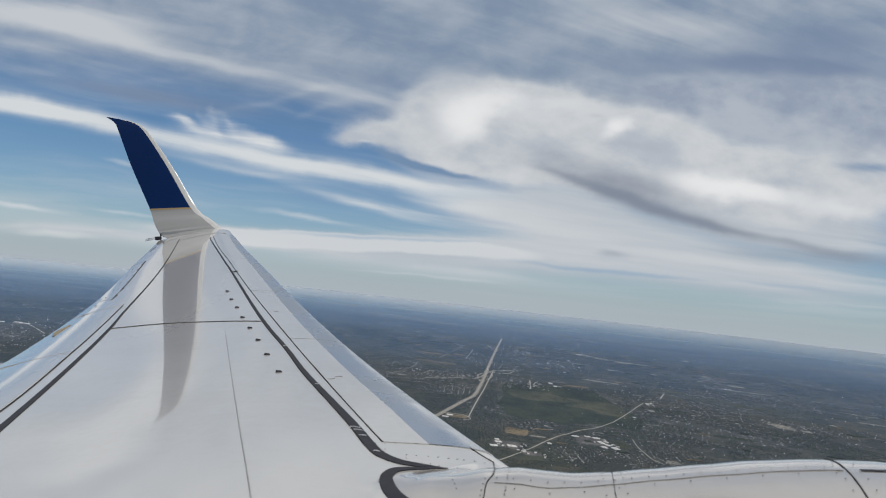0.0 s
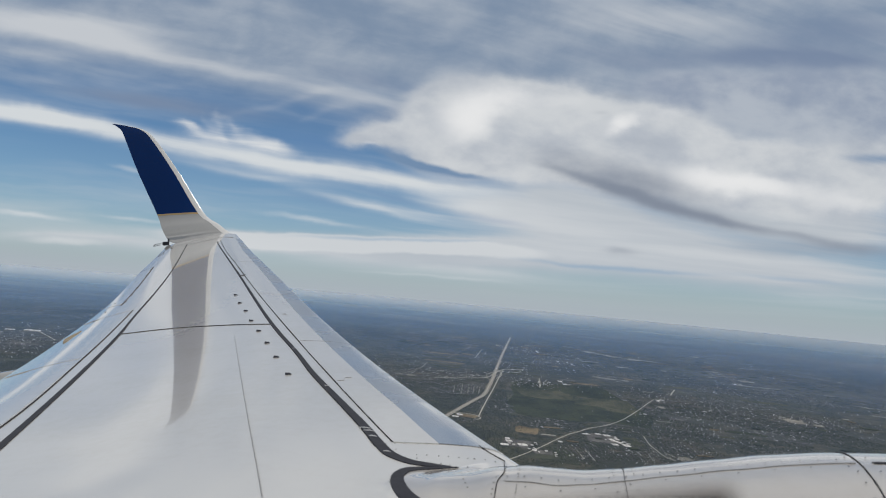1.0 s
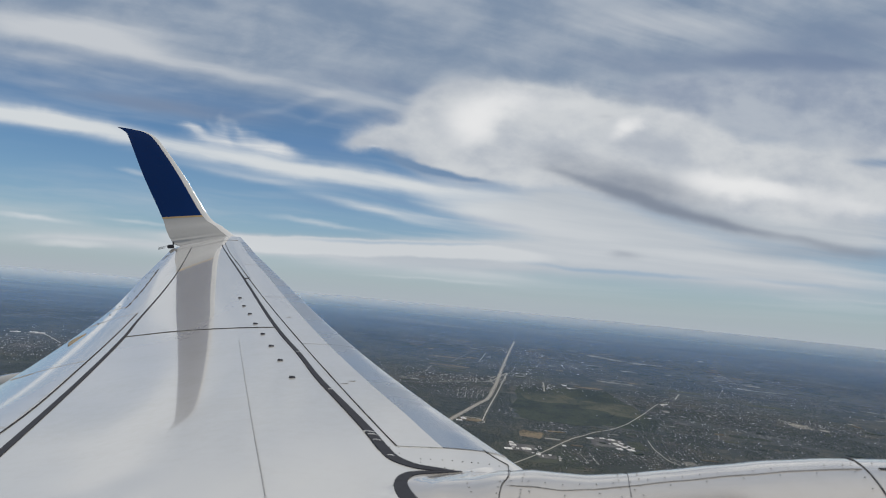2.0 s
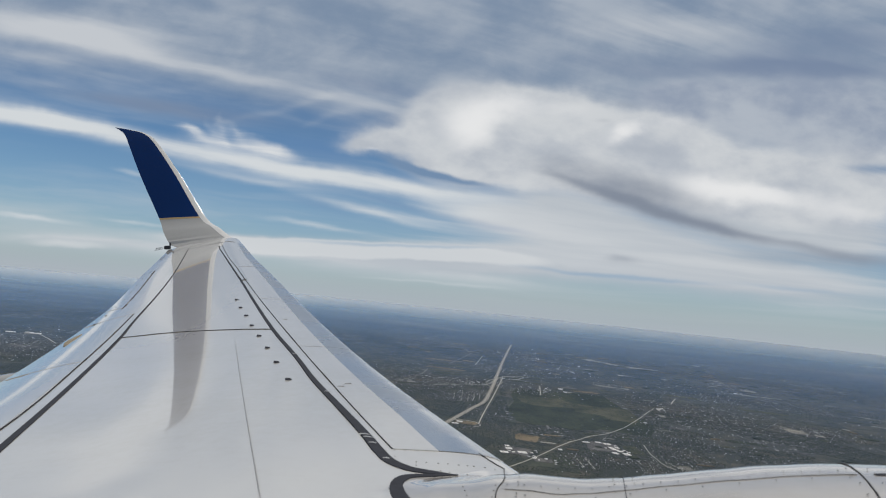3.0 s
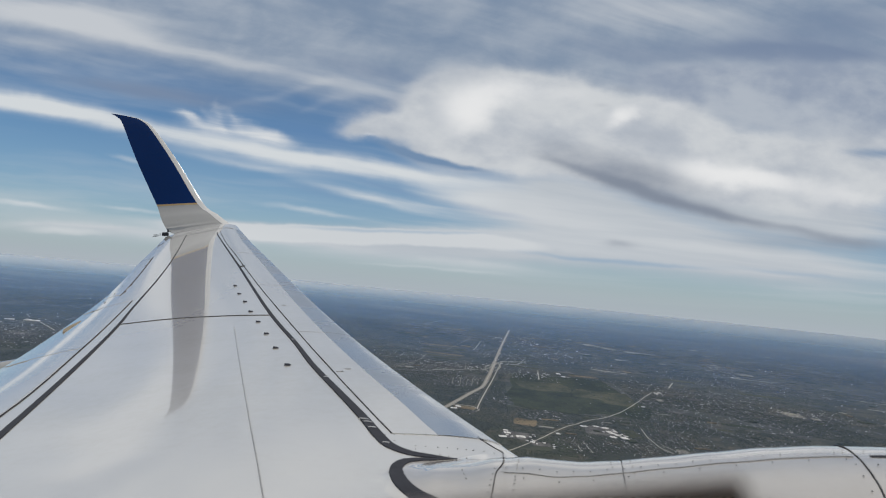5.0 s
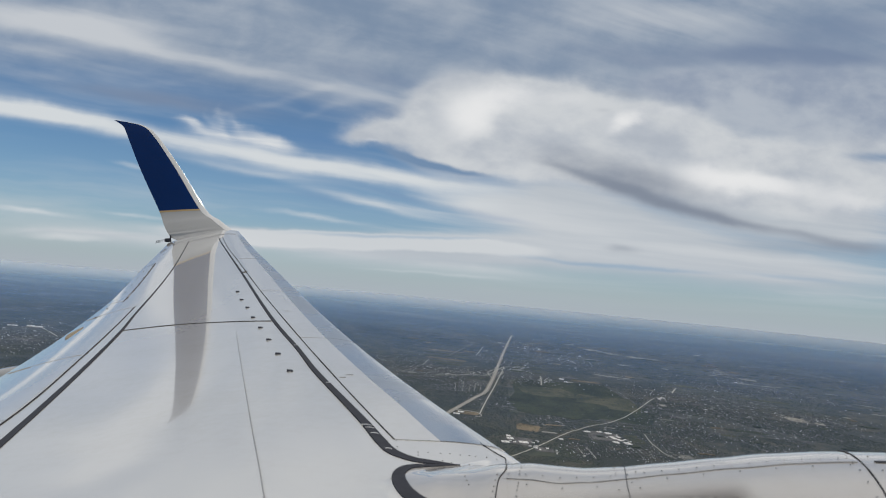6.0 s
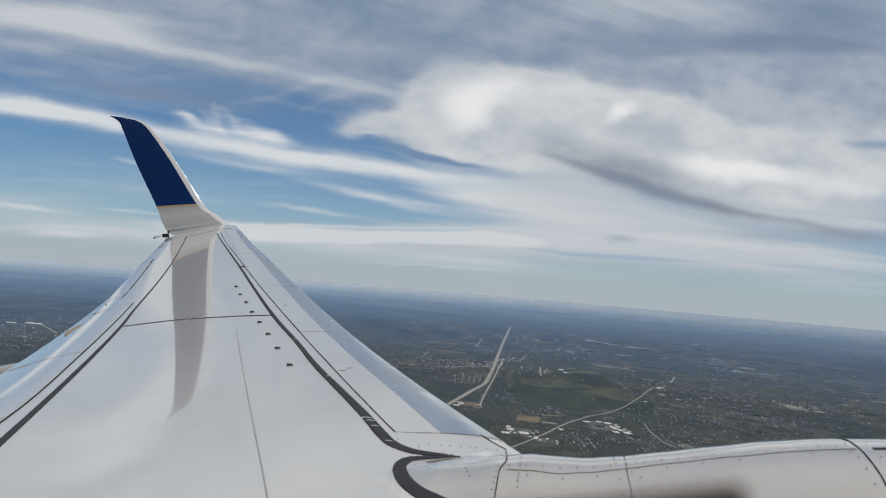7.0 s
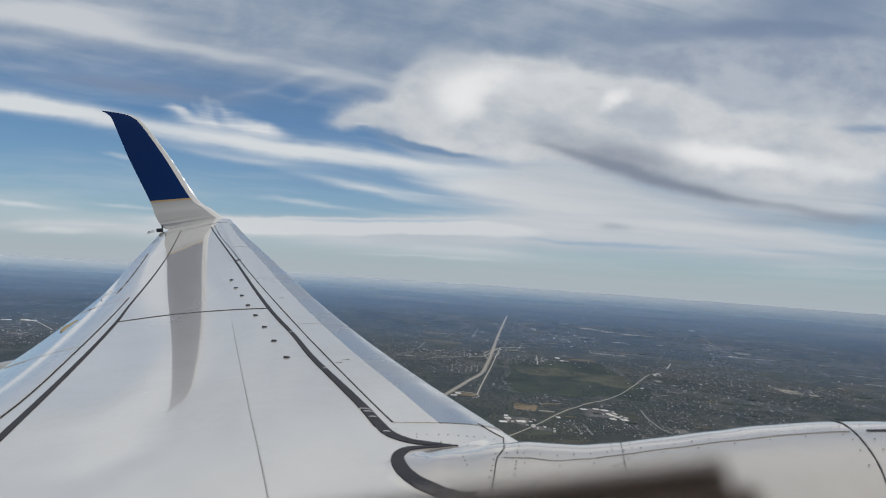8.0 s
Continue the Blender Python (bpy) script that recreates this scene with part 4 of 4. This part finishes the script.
for y, w, x in ((1105, 66, -72), (1062, 74, -66), (1022, 70, -62), (985, 62, -60), (952, 52, -58), (926, 40, -56)):
    FIELDS.append((x, y, w, 17, DIRT if y % 2 else MEADOW, "tan and green strip of a ploughed field"))
for y in (922, 956, 992, 1032, 1078, 1126):
    FIELDS.append((50, y, 42, 15, MEADOW, "greenish strip field beside the motorway"))
for k in range(170):
    x, y = rng.uniform(-160, 520), 520 + 1100 * rng.random() ** 1.4
    if (not 15 < x < 160 or y > 880 or y < 600) and abs(x - 0.03 * (y - 700)) > 14 + 0.01 * y:
        mat, label = rng.choice(((SAND, "small pale clearing among woods"), (YARD, "grey built-up patch"), (MEADOW, "dull clearing among woods"), (LAWN, "green clearing among woods"), (DIRT, "tan clearing among woods")))
        FIELDS.append((x, y, rng.uniform(6, 20) * y / 800, rng.uniform(4, 14) * y / 800, mat, label))
for k, (x, y, w, d, mat, label) in enumerate(FIELDS):
    field(x, y, w, d, rng.uniform(-0.2, 0.2), mat, label, 0.03 + 0.003 * k)


def warehouse(x, y, w, d, h, turn):
    ob = tagged(new("warehouse"), "low flat-roofed warehouse with a white roof", "building", "warehouses by the roads")
    part("wall", slab((-w / 2, -d / 2, -0.1), (w / 2, d / 2, h)), SIDING, ob)
    part("roof", slab((-w / 2 - 0.1, -d / 2 - 0.1, h), (w / 2 + 0.1, d / 2 + 0.1, h + 0.10), 0.03, 1), ROOF, ob, "flat white roof")
    part("roof_unit", slab((-w * 0.2, -d * 0.2, h + 0.10), (-w * 0.05, 0, h + 0.3)), SIDING, ob)
    ob.matrix_world = pose(x, y, 0, 0, 0, turn)
    return ob


for x, y, w, d, turn in ((15, 487.6, 5.2, 5, 8), (18.3, 500.5, 4.4, 5, 8), (27.4, 492.5, 6, 6, 8), (17.3, 509.5, 3, 4, 8), (54.8, 516.7, 2.6, 4, 10), (-20, 584, 4.4, 5, 4), (-23, 574, 5, 4, 4), (78, 557.5, 5, 4, 20),
                         (94, 559, 4.5, 5, 15), (88, 562, 4, 4, 15), (95.7, 543, 3.4, 9, 15), (99, 537, 2.6, 7, 15), (95.2, 527, 4, 5, 15), (103.4, 527.6, 4.5, 7, 15), (100, 549, 2.5, 5, 15),
                         (88.3, 885, 5, 9, 5), (91.5, 861, 4, 6, 5), (187, 800, 4, 6, 10), (192, 806, 3, 6, 10), (185, 792, 2, 5, 10), (-596, 849, 11, 9, 30), (-582, 864, 9, 7, 30), (-571, 861, 12, 9, 30), (357, 1070, 4, 9, 0), (150, 690, 3, 3, 0)):
    warehouse(x, y, w, d, rng.uniform(0.3, 0.55), turn)
for x0, y0, sx, sy, n in ((30, 492, 14, 14, 8), (40, 478, 9, 9, 9), (95, 545, 12, 22, 9), (-50, 850, 45, 30, 18), (30, 960, 26, 30, 12), (55, 850, 24, 30, 12), (60, 1400, 40, 110, 12), (105, 1150, 60, 150, 14), (-520, 740, 70, 80, 24), (240, 760, 70, 60, 12), (-10, 880, 14, 26, 5)):
    s, made = max(0.8, y0 / 900), []
    while len(made) < n:
        x, y = x0 + rng.uniform(-sx, sx), y0 + rng.uniform(-sy, sy)
        if all(math.hypot(x - u, y - v) > 3.0 * s for u, v in made) or rng.random() < 0.05:
            made.append((x, y))
            warehouse(x, y, s * rng.uniform(1.0, 2.6), s * rng.uniform(1.2, 3.4), rng.uniform(0.25, 0.5), rng.uniform(-5, 20))


# woods and houses, far too many to count
ROADS = [np.array([p[:2] for p in curve_through([(*q, 0) for q in pts], 6)]) for pts in (INTERSTATE, FRONTAGE, LOOP, COUNTRY, SUBURB)]


def clear_of_roads(xy, gap):
    ok = np.ones(len(xy), bool)
    for line in ROADS:
        for a, b in zip(line, line[1:]):
            d = b - a
            t = np.clip(((xy - a) @ d) / (d @ d), 0, 1)
            ok &= np.hypot(*(xy - a - t[:, None] * d).T) > gap
    return ok


def scatter(n, r0, r1, seed, thick, level, taper=0.0):
    gen = np.random.default_rng(seed)
    r = np.sqrt(gen.uniform(r0 ** 2, r1 ** 2, n))
    a = np.radians(gen.uniform(-42, 38, n))
    xy = np.c_[r * np.sin(a), r * np.cos(a)]
    keep = np.array([noise.fractal((x * thick, y * thick, seed), 1.0, 2.0, 3) > level for x, y in xy])
    thin = gen.random(n) > (r - r0) / (r1 - r0) * taper
    xy = xy[keep & thin]
    ok = clear_of_roads(xy, 2.6)
    loose = gen.random(len(xy)) < 0.14
    for x, y, w, d, *_ in FIELDS:
        ok &= loose | (np.abs(xy[:, 0] - x) > w * 0.46) | (np.abs(xy[:, 1] - y) > d * 0.46)
    return xy[ok], gen


def stuff(name, verts, faces, xy, gen, size, flat, mat, label, category):
    """Many small copies of one low shape, joined."""
    n, v = len(xy), np.array(verts, float)
    s = gen.uniform(*size, (n, 1, 1)) * (1 + np.hypot(*xy.T)[:, None, None] / 2500)
    a = gen.uniform(0, math.tau, n) if flat else np.radians(gen.choice((4, 94, 10, 100), n))
    c, k = np.cos(a)[:, None], np.sin(a)[:, None]
    x, y = v[:, 0] * c - v[:, 1] * k, v[:, 0] * k + v[:, 1] * c
    pts = np.stack((x, y, np.repeat(v[None, :, 2], n, 0)), 2) * s
    if flat:
        pts *= gen.uniform(0.75, 1.25, pts.shape)
    pts[:, :, :2] += xy[:, None]
    allf = (np.array(faces)[None] + (np.arange(n) * len(v))[:, None, None]).reshape(-1, len(faces[0]))
    me = bpy.data.meshes.new(name)
    me.from_pydata(pts.reshape(-1, 3), [], allf.tolist())
    return tagged(part(name, me, mat), label, category, kind="stuff")


CROWN = [(1, 0, .05), (.3, .95, .05), (-.8, .6, .05), (-.8, -.6, .05), (.3, -.95, .05), (.5, .35, .6), (-.4, .4, .68), (0, -.5, .55)]
CROWN_F = [(0, 1, 5), (1, 6, 5), (1, 2, 6), (2, 3, 6), (3, 7, 6), (3, 4, 7), (4, 0, 7), (0, 5, 7), (5, 6, 7)]
xy, gen = scatter(165000, 400, 800, 3, 0.012, -0.26)
stuff("woodland", CROWN, CROWN_F, xy, gen, (0.20, 0.44), True, LEAVES, "dark green broadleaf woods seen from the air", "trees")
xy, gen = scatter(150000, 800, 1900, 4, 0.008, -0.24, 1.0)
stuff("woodland", CROWN, CROWN_F, xy, gen, (0.26, 0.52), True, LEAVES, "dark green broadleaf woods in the distance", "trees")
HOUSE = [(-.6, -.4, 0), (.6, -.4, 0), (.6, .4, 0), (-.6, .4, 0), (-.6, -.4, .45), (.6, -.4, .45), (.6, .4, .45), (-.6, .4, .45), (-.6, 0, .75), (.6, 0, .75)]
HOUSE_F = [(0, 1, 5), (0, 5, 4), (1, 2, 6), (1, 6, 5), (2, 3, 7), (2, 7, 6), (3, 0, 4), (3, 4, 7), (4, 5, 9), (4, 9, 8), (6, 7, 8), (6, 8, 9), (5, 6, 9), (7, 4, 8)]
xy, gen = scatter(9000, 410, 900, 7, 0.010, 0.16)
stuff("houses", HOUSE, HOUSE_F, xy, gen, (0.20, 0.46), False, HOUSES, "small scattered houses with grey, brown and white roofs", "houses")
xy, gen = scatter(18000, 900, 2000, 8, 0.006, 0.14, 1.0)
stuff("houses", HOUSE, HOUSE_F, xy, gen, (0.3, 0.7), False, HOUSES, "small far houses with pale roofs", "houses")


def estate(towns, seed):
    """Houses set in rows along the streets of some towns: middle, half widths and number."""
    gen, spots = np.random.default_rng(seed), []
    for x, y, sx, sy, n in towns:
        u, v = gen.normal(0, sx * 0.6, n), gen.normal(0, sy * 0.6, n)
        rows = gen.random(n) < 0.6
        u = np.where(rows, np.round(u / 3.4) * 3.4 + gen.uniform(-0.35, 0.35, n), u)
        v = np.where(rows, v, np.round(v / 6.0) * 6.0 + gen.uniform(-0.4, 0.4, n))
        a = radians(gen.uniform(-8, 14))
        spots.append(np.c_[x + u * math.cos(a) - v * math.sin(a), y + u * math.sin(a) + v * math.cos(a)])
    xy = np.concatenate(spots)
    return xy[clear_of_roads(xy, 2.2)], gen


xy, gen = estate(((-22, 740, 20, 50, 900), (-70, 810, 40, 70, 1300), (-30, 860, 30, 40, 900), (-120, 900, 50, 60, 700), (66, 485, 14, 26, 420), (105, 500, 26, 26, 800), (140, 540, 26, 40, 800), (170, 620, 40, 60, 1000),
                  (240, 720, 60, 80, 1500), (200, 830, 60, 60, 900), (330, 760, 60, 50, 700), (45, 850, 36, 50, 900), (40, 1000, 40, 120, 1100), (80, 1300, 60, 160, 1300), (110, 1100, 60, 90, 700), (320, 980, 90, 60, 800), (-500, 720, 80, 110, 2200)), 21)
stuff("houses", HOUSE, HOUSE_F, xy, gen, (0.24, 0.56), False, HOUSES, "rows of suburban houses along estate streets", "houses")


# ---- hazy air over the land ----
LEAN = 0.085


def veil(radius, full, share):
    """A ring of haze that leans outward a little and so takes up light from above."""
    edge = 101 * (1 - radius / 4930)
    full, low = min(full, edge * 0.9), edge + radius * 0.0008
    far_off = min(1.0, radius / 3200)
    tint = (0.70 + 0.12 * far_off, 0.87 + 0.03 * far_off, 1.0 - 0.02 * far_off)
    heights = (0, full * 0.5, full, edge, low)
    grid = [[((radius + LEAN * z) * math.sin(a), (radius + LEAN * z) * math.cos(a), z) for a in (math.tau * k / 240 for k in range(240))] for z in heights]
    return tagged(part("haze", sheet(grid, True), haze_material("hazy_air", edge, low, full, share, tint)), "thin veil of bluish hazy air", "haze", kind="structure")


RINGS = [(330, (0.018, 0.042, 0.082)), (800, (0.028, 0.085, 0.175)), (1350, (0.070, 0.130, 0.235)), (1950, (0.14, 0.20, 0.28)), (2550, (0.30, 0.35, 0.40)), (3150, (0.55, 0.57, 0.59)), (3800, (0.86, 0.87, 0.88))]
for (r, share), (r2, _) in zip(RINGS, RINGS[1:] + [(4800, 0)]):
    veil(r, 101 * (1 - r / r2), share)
